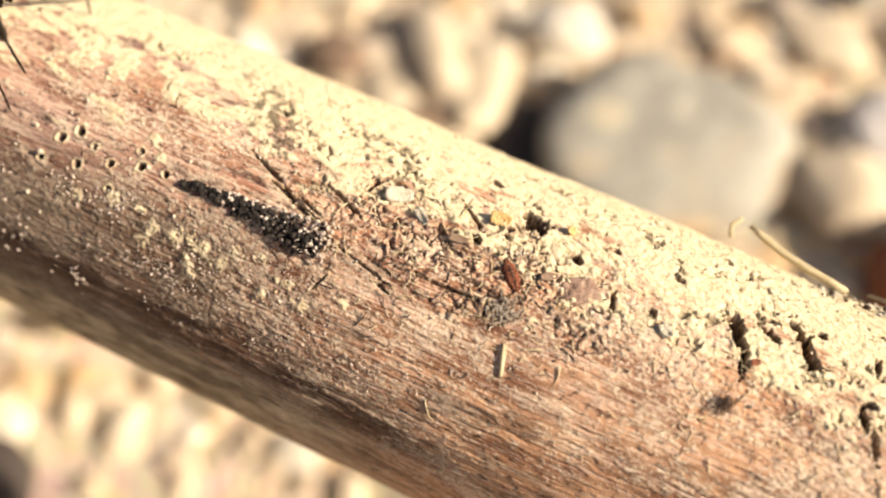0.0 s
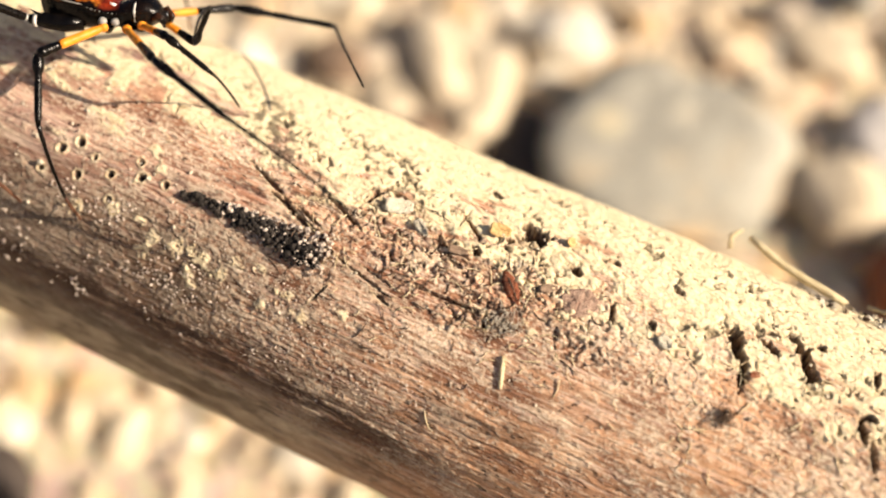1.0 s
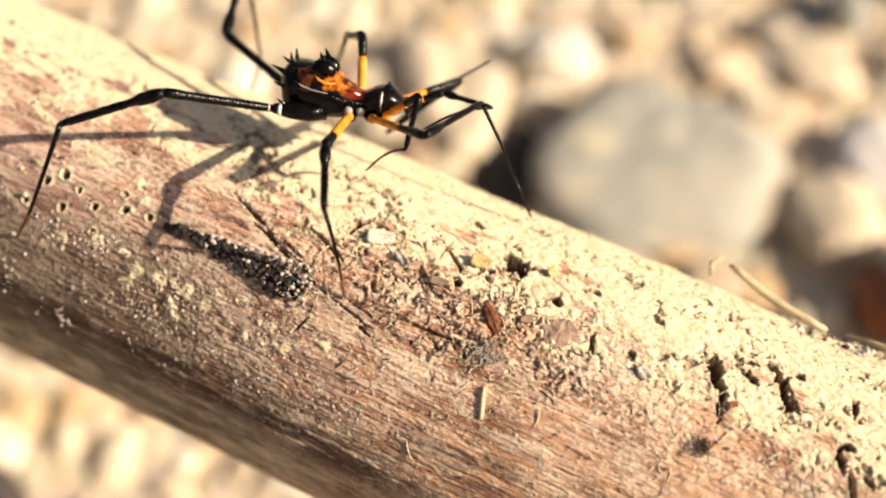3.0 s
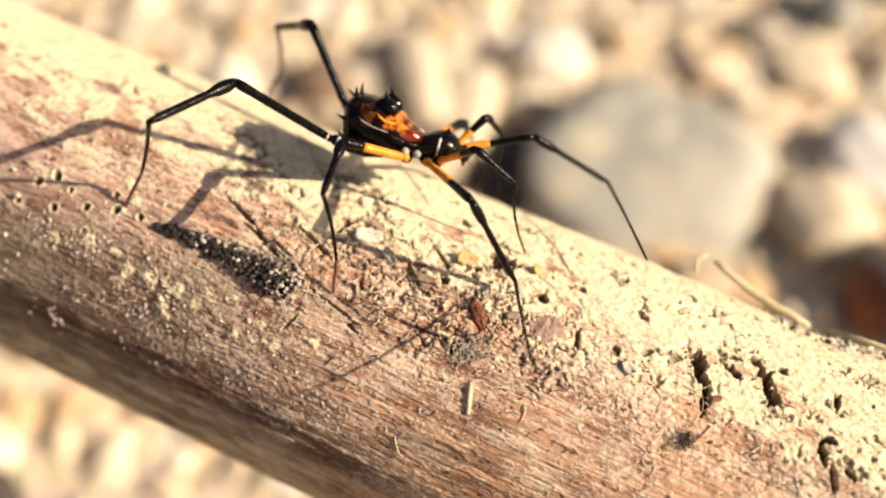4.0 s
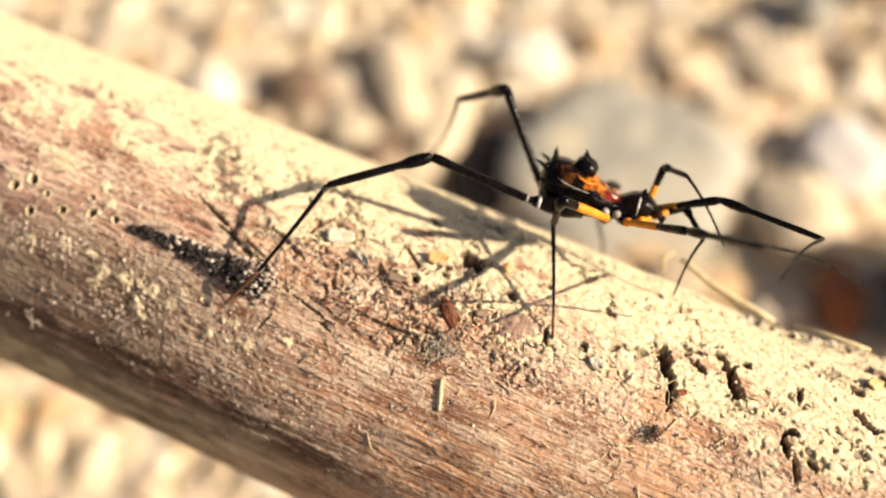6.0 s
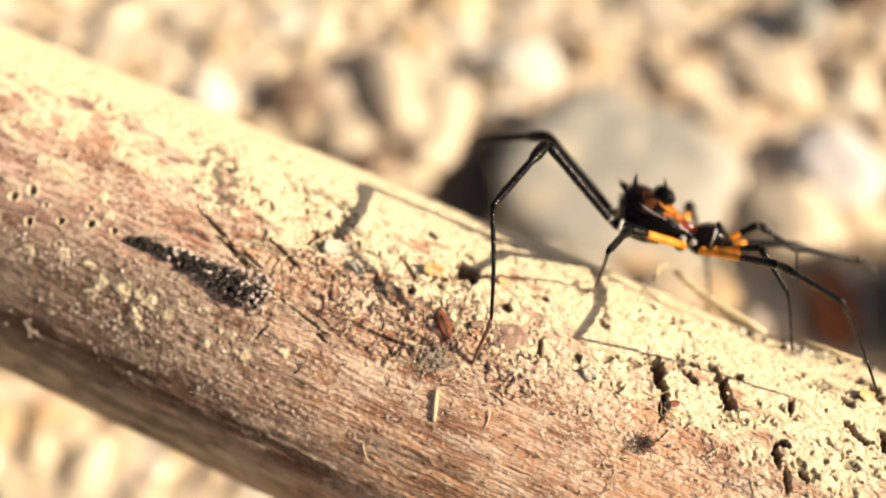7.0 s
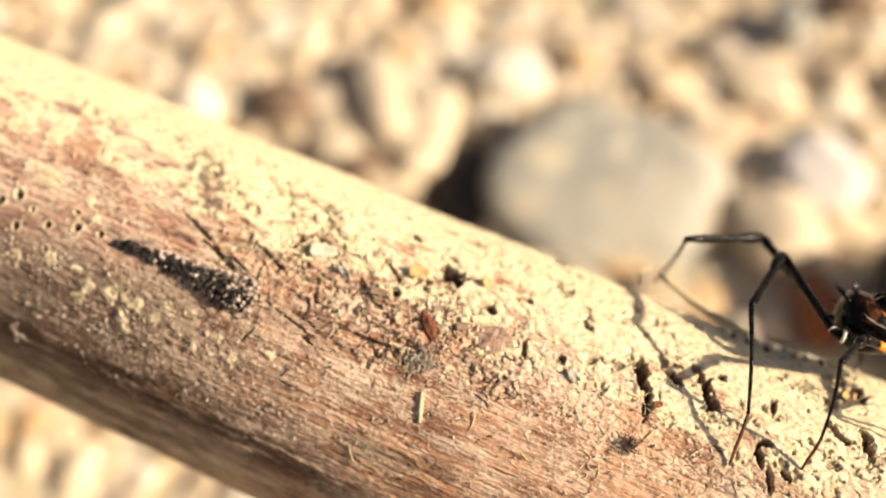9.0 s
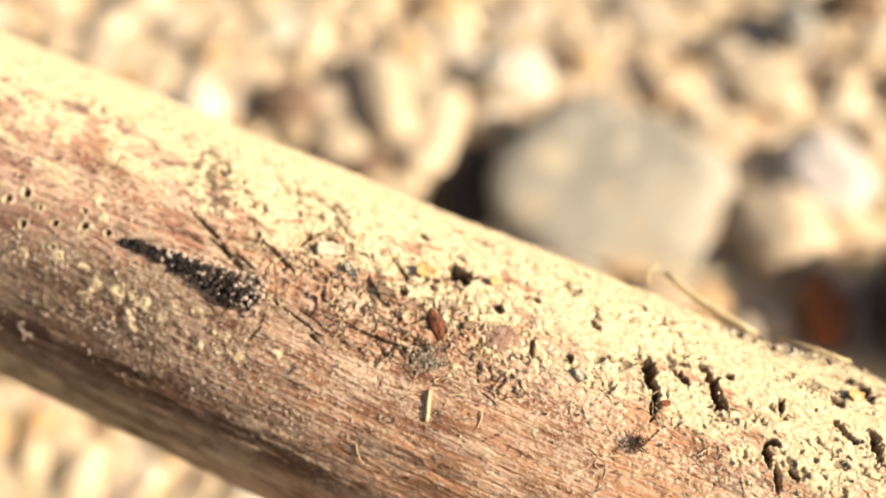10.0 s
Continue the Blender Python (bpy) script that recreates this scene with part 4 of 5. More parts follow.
SCAB = stone_material("bark_scale", (0.24, 0.13, 0.09), (0.52, 0.36, 0.27), (0.70, 0.58, 0.45), 1600.0)
GREYHAIR = stone_material("grey_thread", (0.36, 0.30, 0.23), (0.74, 0.66, 0.54), (0.70, 0.62, 0.50), 1500.0)
build_litter()
build_scab(0.0128, -14.5, 0.0019)
build_tuft(0.0078, -29.5, 90, 0.75, 31)
build_tuft(0.0280, -27.5, 46, 0.45, 33, ROOT, "small tuft of dark brown fibres on the wood")
build_flake("wood_flake", "pale crust flake lifted from the branch", -0.0058, -9.5, MM * 2.6, MM * 1.5, CHALK, 7, 25, 22)
build_flake("wood_flake", "pale crust flake lifted from the branch", -0.0030, -13.0, MM * 1.8, MM * 0.9, CHALK, 8, -30, 28)
build_flake("wood_flake", "pale crust flake lifted from the branch", 0.0210, -15.3, MM * 1.5, MM * 1.0, CHALK, 9, -30, 10)


# ---- the harvestman: x points ahead, y to its far flank, z up; millimetres ----
LEGS = {  # hip, lengths of femur, tibia and the rest, share of the femur that is orange, thickness
    1: ((4.2, 1.5, -1.3), (4.9, 4.9, 8.0), 0.62, 0.80),
    2: ((3.0, 2.2, -1.5), (9.2, 9.8, 13.2), 0.55, 0.85),
    3: ((0.9, 2.6, -1.3), (6.6, 6.2, 11.0), 0.70, 1.00),
    4: ((-6.0, 3.3, -0.6), (10.2, 10.0, 14.8), 0.0, 1.15),
}


def mm(points):
    return [Vector(p) * MM for p in points]


def ball(bm, at, r, stretch=(1, 1, 1), turn=(0, 0, 0)):
    m = Matrix.LocRotScale(Vector(at) * MM, Euler([radians(a) for a in turn]), Vector(stretch) * r * MM)
    bmesh.ops.create_icosphere(bm, subdivisions=2, radius=1, matrix=m)
    return bm


def spine(bm, root, tip, r):
    a, b = Vector(root), Vector(tip)
    return tube(bm, mm([a, a.lerp(b, 0.3), a.lerp(b, 0.7), b]), [r * MM, r * 0.7 * MM, r * 0.35 * MM, 0.03 * MM], 8)


TRUNK = [  # x, half width, lowest, highest
    (5.7, 0.35, -0.9, -0.35), (5.3, 0.95, -1.35, 0.15), (4.7, 1.45, -1.65, 0.80), (4.0, 1.75, -1.8, 1.05), (3.0, 1.85, -1.85, 0.95), (2.3, 1.75, -1.85, 0.62), (1.7, 1.72, -1.85, 0.42),
    (1.1, 1.95, -1.9, 0.68), (0.3, 2.25, -1.95, 1.20), (-0.8, 2.55, -2.0, 1.95), (-2.2, 2.70, -2.0, 2.75), (-3.6, 2.65, -2.0, 3.20),
    (-4.8, 2.40, -1.9, 3.20), (-5.4, 2.00, -1.6, 2.75), (-5.8, 1.2, -0.9, 1.7),
]


def trunk_loft(bm, lift, wide, low_share, sides=28):
    """Rings of the trunk; low_share 1 takes it all, less only the upper part."""
    rings = []
    for x, w, lo, hi in TRUNK:
        mid = lo + 0.60 * (hi - lo)
        ring = []
        for k in range(sides):
            a = 2 * math.pi * k / sides
            c, d = math.cos(a), math.sin(a)
            y = w * wide * math.copysign(abs(c) ** 0.8, c)
            z = mid + (hi + lift - mid) * abs(d) ** 0.9 if d > 0 else mid - (mid - lo) * low_share * abs(d) ** 0.8
            z += 0.05 * noise.noise(Vector((x * 1.7, y * 1.7, z * 1.7)))
            ring.append(bm.verts.new((x * MM, y * MM, z * MM)))
        rings.append(ring)
    for a, b in zip(rings, rings[1:]):
        for k in range(sides):
            bm.faces.new((a[k], b[k], b[(k + 1) % sides], a[(k + 1) % sides]))
    bm.faces.new(rings[0])
    bm.faces.new(list(reversed(rings[-1])))
    bmesh.ops.recalc_face_normals(bm, faces=bm.faces)
    return bm


def trunk_at(x, deg):
    """A place on the trunk's skin, deg degrees up from its flank."""
    for (x0, w0, l0, h0), (x1, w1, l1, h1) in zip(TRUNK, TRUNK[1:]):
        if x1 <= x <= x0:
            u = (x0 - x) / (x0 - x1)
            w, lo, hi = w0 + u * (w1 - w0), l0 + u * (l1 - l0), h0 + u * (h1 - h0)
            break
    mid = lo + 0.60 * (hi - lo)
    c, d = math.cos(radians(deg)), math.sin(radians(deg))
    z = mid + (hi - mid) * abs(d) ** 0.9 if d > 0 else mid - (mid - lo) * abs(d) ** 0.8
    return Vector((x, w * abs(c) ** 0.8, z))


def build_trunk(bug):
    part("body", trunk_loft(bmesh.new(), 0, 1, 1), BLACK, bug, "glossy black body")
    shield = part("shield", trunk_loft(bmesh.new(), 0.06, 1.015, 0.12), SHIELD, bug, "brownish-black back shield")
    for side in (-1, 1):
        def on(x, deg, out=0.0):
            p = trunk_at(x, deg)
            return Vector((p.x, side * (p.y + out), p.z + 0.6 * out))
        # orange marking: a short arch below the hump
        bm = tube(bmesh.new(), mm([on(-2.3, 46), on(-1.9, 38, 0.06), on(-1.3, 36, 0.09), on(-0.8, 44, 0.05), on(-0.5, 56)]), [MM * r for r in (0.06, 0.20, 0.27, 0.24, 0.06)], 10, 0.5)
        part("orange_marking", bm, ORANGE, shield, "orange flank marking")
        # pale ridge and beads along the margin
        bm = tube(bmesh.new(), mm([on(-4.0, 16), on(-3.3, 7, 0.03), on(-2.4, 4, 0.05), on(-1.4, 7, 0.03), on(-0.7, 12)]), [MM * r for r in (0.04, 0.11, 0.10, 0.07, 0.03)], 8, 0.8)
        part("pale_ridge", bm, KNOB, shield, "greyish-white ridge on the margin")
        bm = bmesh.new()
        for i in range(9):
            ball(bm, on(-0.9 + 0.34 * i, 8 - 3 * math.sin(i * 0.7), 0.0), 0.03 + 0.04 * ((i * 7) % 5) / 4, (2.4, 0.7, 0.7), (0, 8 * ((i * 3) % 5 - 2), 0))
        part("margin_beads", bm, KNOB, shield, "row of small whitish beads along the margin")
        part("pale_spot", ball(bmesh.new(), on(1.35, 60, 0.0), 0.27, (1.3, 0.8, 0.45), (0, 20, 0)), IVORY, shield, "white oval spot")
        bm = tube(bmesh.new(), mm([on(3.65, -22, 0.02), on(3.75, 5, 0.03), on(3.8, 35, 0.02), on(3.8, 62, 0.0)]), [MM * r for r in (0.05, 0.12, 0.13, 0.05)], 8)
        part("pale_bar", bm, IVORY, bug, "white bar across the head")
        for x, y, z, r in ((0.8, 2.40, -0.80, 0.42), (1.9, 2.15, -0.90, 0.38)):
            part("coxal_knob", ball(bmesh.new(), (x, side * y, z), r), KNOB, bug, "greyish-white knob at a leg's base")
        # hump and spines
        hump = ball(bmesh.new(), (-1.7, side * 0.80, 2.65), 0.95, (1.25, 0.85, 0.95), (0, 22, 0))
        part("hump", hump, BLACK, shield, "black hump on the back")
        part("spine", spine(bmesh.new(), (-1.6, side * 0.80, 3.1), (-2.0, side * 0.95, 4.25), 0.36), BLACK, shield)
        part("spine", spine(bmesh.new(), (-4.7, side * 0.8, 2.9), (-4.75, side * 0.95, 4.15), 0.32), BLACK, shield)
        part("spine", spine(bmesh.new(), (-5.1, side * 1.5, 2.3), (-6.4, side * 1.75, 3.1), 0.36), BLACK, shield)
        part("spine", spine(bmesh.new(), (-5.2, side * 1.9, 1.1), (-6.1, side * 2.3, 1.6), 0.26), BLACK, shield)
        part("eye", ball(bmesh.new(), (4.1, side * 0.42, 1.15), 0.20), BLACK, bug)
        # coxae
        for n, (hip, _, _, _) in LEGS.items():
            hx, hy, hz = hip
            if n == 4:
                bm = tube(bmesh.new(), mm([(-1.4, side * 1.9, -1.2), (-2.9, side * 2.5, -1.1), (-4.4, side * 2.9, -0.85), (-5.4, side * 3.2, -0.65), (-6.0, side * 3.3, -0.6)]),
                          [MM * r for r in (0.7, 0.85, 0.78, 0.60, 0.44)], 14)
                coxa = part("coxa", bm, BLACK, bug, "stout black hind coxa")
                bm = tube(bmesh.new(), mm([(-5.15, side * 3.29, -0.68), (-5.3, side * 3.3, -0.66), (-5.42, side * 3.3, -0.65)]), [MM * 0.63, MM * 0.67, MM * 0.60], 14)
                part("band", bm, IVORY, coxa, "whitish band")
                part("spine", spine(bmesh.new(), (-4.8, side * 3.4, -0.2), (-5.4, side * 4.0, 0.55), 0.22), BLACK, coxa)
            else:
                bm = tube(bmesh.new(), mm([(hx * 0.75, side * 0.8, -1.55), (hx * 0.92, side * hy * 0.7, -1.5), (hx, side * hy, hz)]), [MM * 0.55, MM * 0.6, MM * 0.42], 12)
                part("coxa", bm, BLACK, bug)
                part("trochanter", ball(bmesh.new(), (hx, side * hy, hz), 0.46), ORANGE, bug, "orange knuckle at a leg's base")
        # palps and jaws
        bm = tube(bmesh.new(), mm([(4.9, side * 0.75, -0.9), (5.7, side * 1.0, -0.5), (6.1, side * 0.9, -1.0), (6.0, side * 0.7, -1.6)]), [MM * r for r in (0.40, 0.42, 0.36, 0.15)], 10)
        part("palp", bm, BROWNSHELL, bug, "short dark palp")
        bm = tube(bmesh.new(), mm([(5.0, side * 0.35, -0.6), (5.8, side * 0.38, -0.7), (5.9, side * 0.35, -1.4)]), [MM * r for r in (0.35, 0.40, 0.15)], 10)
        part("jaw", bm, BLACK, bug)
    part("eye_hill", ball(bmesh.new(), (4.1, 0, 0.85), 0.5, (1, 1.1, 0.75)), BLACK, bug)


def wiggle(length, radii, n=12, bow=0.0):
    pts = [Vector((length * i / n, 0, bow * math.sin(math.pi * i / n))) * MM for i in range(n + 1)]
    xs = [q[0] for q in radii]
    return pts, [MM * float(np.interp(i / n, xs, [q[1] for q in radii])) for i in range(n + 1)]


def tubercles(bm, length, r, count, seed, size=0.16):
    """Small blunt grains all over a leg."""
    g = random.Random(seed)
    for _ in range(count):
        x, a = g.uniform(0.08, 0.95) * length, g.uniform(0, 6.28)
        d = Vector((0.3, math.cos(a), math.sin(a)))
        p = Vector((x, 0, 0)) + 0.85 * r * Vector((0, d.y, d.z))
        tube(bm, mm([p, p + 0.16 * r * d, p + g.uniform(0.2, 0.34) * r * d]), [size * r * MM, 0.7 * size * r * MM, 0.03 * MM], 4)
    return bm


def build_leg(bug, n):
    """Femur, tibia and metatarsus along their own x axes."""
    _, (a, b, c), orange, k = LEGS[n]
    if n == 4:
        pts, rs = wiggle(a, [(0, 0.34), (0.1, 0.40), (0.8, 0.42), (0.95, 0.50), (1, 0.42)], 14)
        femur = part("femur", tubercles(tube(bmesh.new(), pts, rs, 12), a, 0.42, 110, 3, 0.2), LEGBLACK, bug, "black grainy thigh")
        bm = ball(bmesh.new(), (0.5, 0, 0), 0.43, (0.35, 1, 1))
        part("band", bm, IVORY, femur, "whitish band")
    else:
        x = orange * a
        pts, rs = wiggle(x, [(0, 0.30 * k), (0.2, 0.40 * k), (0.9, 0.44 * k), (1, 0.36 * k)], 10)
        femur = part("femur", tube(bmesh.new(), pts, rs, 12), ORANGE, bug, "smooth orange thigh")
        pts, rs = wiggle(a - x + 0.15, [(0, 0.40 * k), (0.4, 0.46 * k), (0.85, 0.52 * k), (1, 0.36 * k)], 8)
        pts = [p + Vector(((x - 0.15) * MM, 0, 0)) for p in pts]
        part("knee", tube(bmesh.new(), pts, rs, 12), LEGBLACK, femur, "swollen black knee")
    r = 0.34 * k if n != 1 else 0.26
    pts, rs = wiggle(b, [(0, r * 1.1), (0.10, r * 1.6), (0.24, r * 1.45), (0.30, r * 0.85), (0.40, r * 1.0), (0.88, r * 1.0), (1, r * 0.7)], 18)
    tibia = part("tibia", tubercles(tube(bmesh.new(), pts, rs, 12), b, r, 80, 5 + n, 0.2), LEGBLACK, bug, "black grainy shin")
    bm = ball(bmesh.new(), (0.36 * b, 0, 0), r * 0.92, (0.25, 1, 1))
    part("band", bm, IVORY if n == 4 else BROWNSHELL, tibia)
    # the foot is set off at a heel on the knee's side
    share, heel = {1: (0.66, 0.05), 2: (0.66, 0.03), 3: (0.70, 0.07), 4: (0.68, 0.105)}[n]
    m, e = c * share, c * heel
    xs = [i / 10 for i in range(11)]
    pts = mm([(m * u, 0, e * u + 0.25 * math.sin(math.pi * u)) for u in xs])
    rs = [MM * float(np.interp(u, [0, 0.3, 1], [r * 0.68, r * 0.56, r * 0.42])) for u in xs]
    shin = part("metatarsus", tubercles(tube(bmesh.new(), pts, rs, 9), m, r * 0.4, 20, 15 + n, 0.25), LEGBLACK, bug, "thin dark lower leg")
    pts = mm([(m - 0.08, 0, e), (m + 0.25 * (c - m), 0, 0.80 * e), (m + 0.6 * (c - m), 0, 0.38 * e), (c - 0.25, 0, 0.03 * e), (c, 0, 0)])
    part("tarsus", tube(bmesh.new(), pts, [MM * r * q for q in (0.42, 0.46, 0.44, 0.36, 0.14)], 8), PALELEG if n > 2 else BLACK, shin, "reddish-brown foot" if n > 2 else "")
    return femur, tibia, shin


bug = tagged(new("harvestman"), "spiny black and orange harvestman walking along the branch", "harvestman")
build_trunk(bug)
LEG_PARTS = {(name, n): build_leg(bug, n) for n in LEGS for name in ("near", "far")}


# ---- how it walks ----
BODY_ROWS = [  # seconds; millimetres along the branch and above it; pitch, yaw, degrees round the branch
    (0.0, -52.2, 7.1, -3.9, 1.9, -12.7),
    (0.5, -46.2, 6.9, -6.3, 2.9, -8.2),
    (1.0, -37.9, 7.6, -17.1, 7.1, -3.3),
    (1.5, -30.6, 7.7, -16.8, 7.3, -1.3),
    (2.0, -26.5, 8.5, -16.8, 10.2, 4.2),
    (2.5, -20.4, 8.5, -19.2, 10.3, 9.8),
    (2.7, -17.5, 8.5, -19.2, 10.3, 9.8),
    (3.8, -7.2, 6.7, -11.2, 4.7, 11.4),
    (4.0, -6.6, 6.7, -11.2, 4.7, 11.4),
    (4.2, -4.9, 6.9, -11.9, 4.8, 11.5),
    (4.4, -3.3, 7.1, -11.7, 4.5, 13.5),
    (4.7, -0.9, 7.4, -12.8, 4.0, 16.5),
    (5.0, 3.3, 7.6, -12.7, 4.0, 16.9),
    (5.3, 7.0, 7.2, -13.6, 3.1, 18.8),
    (5.5, 9.5, 7.8, -13.0, 3.6, 18.1),
    (5.7, 12.7, 7.9, -13.5, 3.5, 18.7),
    (6.8, 20.6, 6.8, -8.1, 5.5, 28.0),
    (7.0, 22.8, 7.8, -8.3, 6.2, 30.7),
    (7.2, 25.5, 8.5, -8.9, 6.4, 32.0),
    (7.5, 30.0, 8.0, -10.3, 8.1, 32.4),
    (8.0, 38.1, 7.4, -6.7, 5.7, 30.4),
    (8.5, 41.5, 6.7, -8.4, 5.2, 27.8),
    (9.0, 47.2, 7.0, -7.5, 4.5, 27.9),
    (9.5, 54.6, 7.3, -6.0, 4.0, 27.0),
    (9.7, 57.6, 7.5, -5.0, 3.5, 26.5),
    (9.8, 59.6, 7.7, -5.0, 3.0, 26.0),
    (9.9, 62.6, 7.8, -4.5, 3.0, 25.0),
    (10.0, 67.0, 7.6, -4.0, 2.0, 24.0),
]
NEAR_1_ROWS = [
    (0.0, -43.2, -34.7, 0.0, 45, 20, 0),
    (0.5, -40.0, -21.7, 5.0, 35, 32, -67),
    (1.0, -24.2, -0.8, 0.7, 39, 2, 44),
    (1.5, -22.6, 0.6, 0.8, 42, 37, 195),
    (2.0, -11.4, 7.1, 1.4, 24, 16, 366),
    (2.5, -10.6, 6.3, 1.3, 33, 32, 254),
    (4.0, 7.9, 8.7, 0.0, 35, 29, 331),
    (4.2, 6.7, 6.2, 2.6, 45, 37, 366),
    (4.4, 7.4, 8.5, 0.0, 35, 37, 315),
    (4.7, 7.4, 10.2, 2.9, 43, 32, 316),
    (5.0, 15.4, 23.0, 5.9, 24, 37, 423),
    (5.3, 24.7, 21.3, 0.0, 18, 3, 359),
    (5.5, 24.6, 21.1, 0.1, 20, 15, 342),
    (5.7, 24.8, 21.5, 0.0, -48, 15, 340),
    (6.8, 38.0, 30.3, 0.1, 29, 18, 326),
    (7.0, 38.1, 30.6, 0.0, 36, 20, 379),
    (7.2, 37.9, 39.1, 2.5, 40, 21, 428),
    (7.5, 41.4, 25.5, 4.9, 47, 40, 408),
    (8.5, 50.7, -0.1, 0.0, 45, 20, 360),
    (9.0, 55.8, 5.7, 0.0, 45, 20, 360),
    (10.0, 90.3, -5.4, 0.0, 45, 0, 360),
]
FAR_1_ROWS = [
    (0.0, -43.2, 9.3, 0.0, 45, 20, 0),
    (1.0, -24.5, -13.6, 14.0, -18, -23, -15),
    (1.5, -11.4, -3.2, 7.3, 20, 7, -91),
    (2.0, -11.6, -2.5, 11.0, -4, 29, -107),
    (2.5, -5.6, 5.6, 8.8, 13, 6, -118),
    (4.0, 3.5, 12.2, 4.7, 27, 49, -68),
    (4.2, 6.7, 12.1, 10.3, 37, 60, -76),
    (4.4, 16.0, 12.6, 6.6, 12, 18, -75),
    (4.7, 13.6, 3.8, 9.2, -9, 22, -106),
    (5.0, 20.9, 12.2, 4.6, 1, 39, -69),
    (5.3, 17.0, 10.2, 10.3, 9, 55, -123),
    (5.5, 29.6, 32.2, 3.6, 1, 1, -262),
    (5.7, 27.5, 22.8, 6.5, 57, 74, -291),
    (6.8, 36.0, 17.3, 9.0, 2, 37, -111),
    (7.0, 35.2, 21.4, 8.4, -4, 39, -83),
    (7.5, 44.2, 28.7, 4.7, 17, 20, -70),
    (8.0, 56.0, 41.6, 1.4, 3, 18, -1),
    (9.0, 55.8, 49.7, 0.0, 45, 20, 0),
    (10.0, 90.3, 38.6, 0.0, 45, 0, 0),
]
NEAR_2_ROWS = [
    (0.0, -39.8, -27.2, 6.7, 31, 4, -3),
    (0.5, -24.0, -46.1, 0.0, 42, 4, 6),
    (1.0, -6.2, -26.0, 9.4, 50, -1, 22),
    (1.5, 2.8, -17.0, 13.7, 43, 0, -144),
    (2.0, 4.1, -7.0, 0.2, 36, 1, -117),
    (2.5, 5.3, 23.8, 0.0, 46, 6, -18),
    (4.0, 14.1, -30.9, 9.1, 51, -3, -158),
    (4.2, 16.9, -28.7, 10.3, 51, 0, -154),
    (4.4, 24.6, -24.8, 10.1, 44, -0, -137),
    (4.5, 28.4, -15.4, 10.0, 44, 0, -128),
    (4.7, 30.0, -14.3, 13.0, 50, 3, -3),
    (5.0, 34.3, -0.8, 9.6, 47, 6, 34),
    (5.3, 36.5, 12.1, 8.7, 42, 6, 51),
    (5.5, 40.5, 5.4, 12.9, 34, 7, 43),
    (5.7, 39.2, 7.2, 12.4, 48, 11, 41),
    (6.8, 45.5, 17.6, 4.2, 59, 11, 49),
    (7.0, 45.2, 7.2, 4.0, 48, 9, 33),
    (7.2, 50.0, 12.3, 4.6, 47, -2, 49),
    (7.5, 57.5, 21.0, 2.3, 12, -4, 45),
    (8.5, 60.7, 7.9, 3.0, 25, 10, 0),
    (9.0, 65.8, 13.7, 3.0, 25, 10, 0),
    (10.0, 100.3, 2.6, 3.0, 25, 0, 0),
]
FAR_2_ROWS = [
    (0.0, -44.4, 49.2, 0.0, -4, 31, 90),
    (0.5, -37.1, 60.1, -0.8, 96, 0, 113),
    (1.0, -13.0, 6.0, 6.8, 49, -6, -66),
    (1.5, -12.2, 10.9, 7.4, 28, -14, -50),
    (2.5, -5.4, 33.0, 11.6, 53, 4, -71),
    (4.0, 18.7, 8.9, 4.8, 13, 15, -70),
    (4.2, 18.8, 8.8, 5.4, 11, 22, -69),
    (4.4, 19.2, -0.4, 13.5, 35, 21, -76),
    (4.7, 23.0, 4.9, 19.2, 25, 22, -71),
    (5.0, 32.6, 44.2, 17.3, 10, 31, -46),
    (5.3, 28.9, 17.4, 8.9, 4, 7, -79),
    (5.5, 32.0, -5.5, 15.2, -36, 22, -85),
    (7.0, 41.8, 28.6, 10.9, 20, 9, -73),
    (7.5, 55.5, 28.1, 5.0, 11, -4, -72),
    (8.5, 60.7, 35.9, 3.0, 25, 10, 0),
    (9.0, 65.8, 41.7, 3.0, 25, 10, 0),
    (10.0, 100.3, 30.6, 3.0, 25, 0, 0),
]
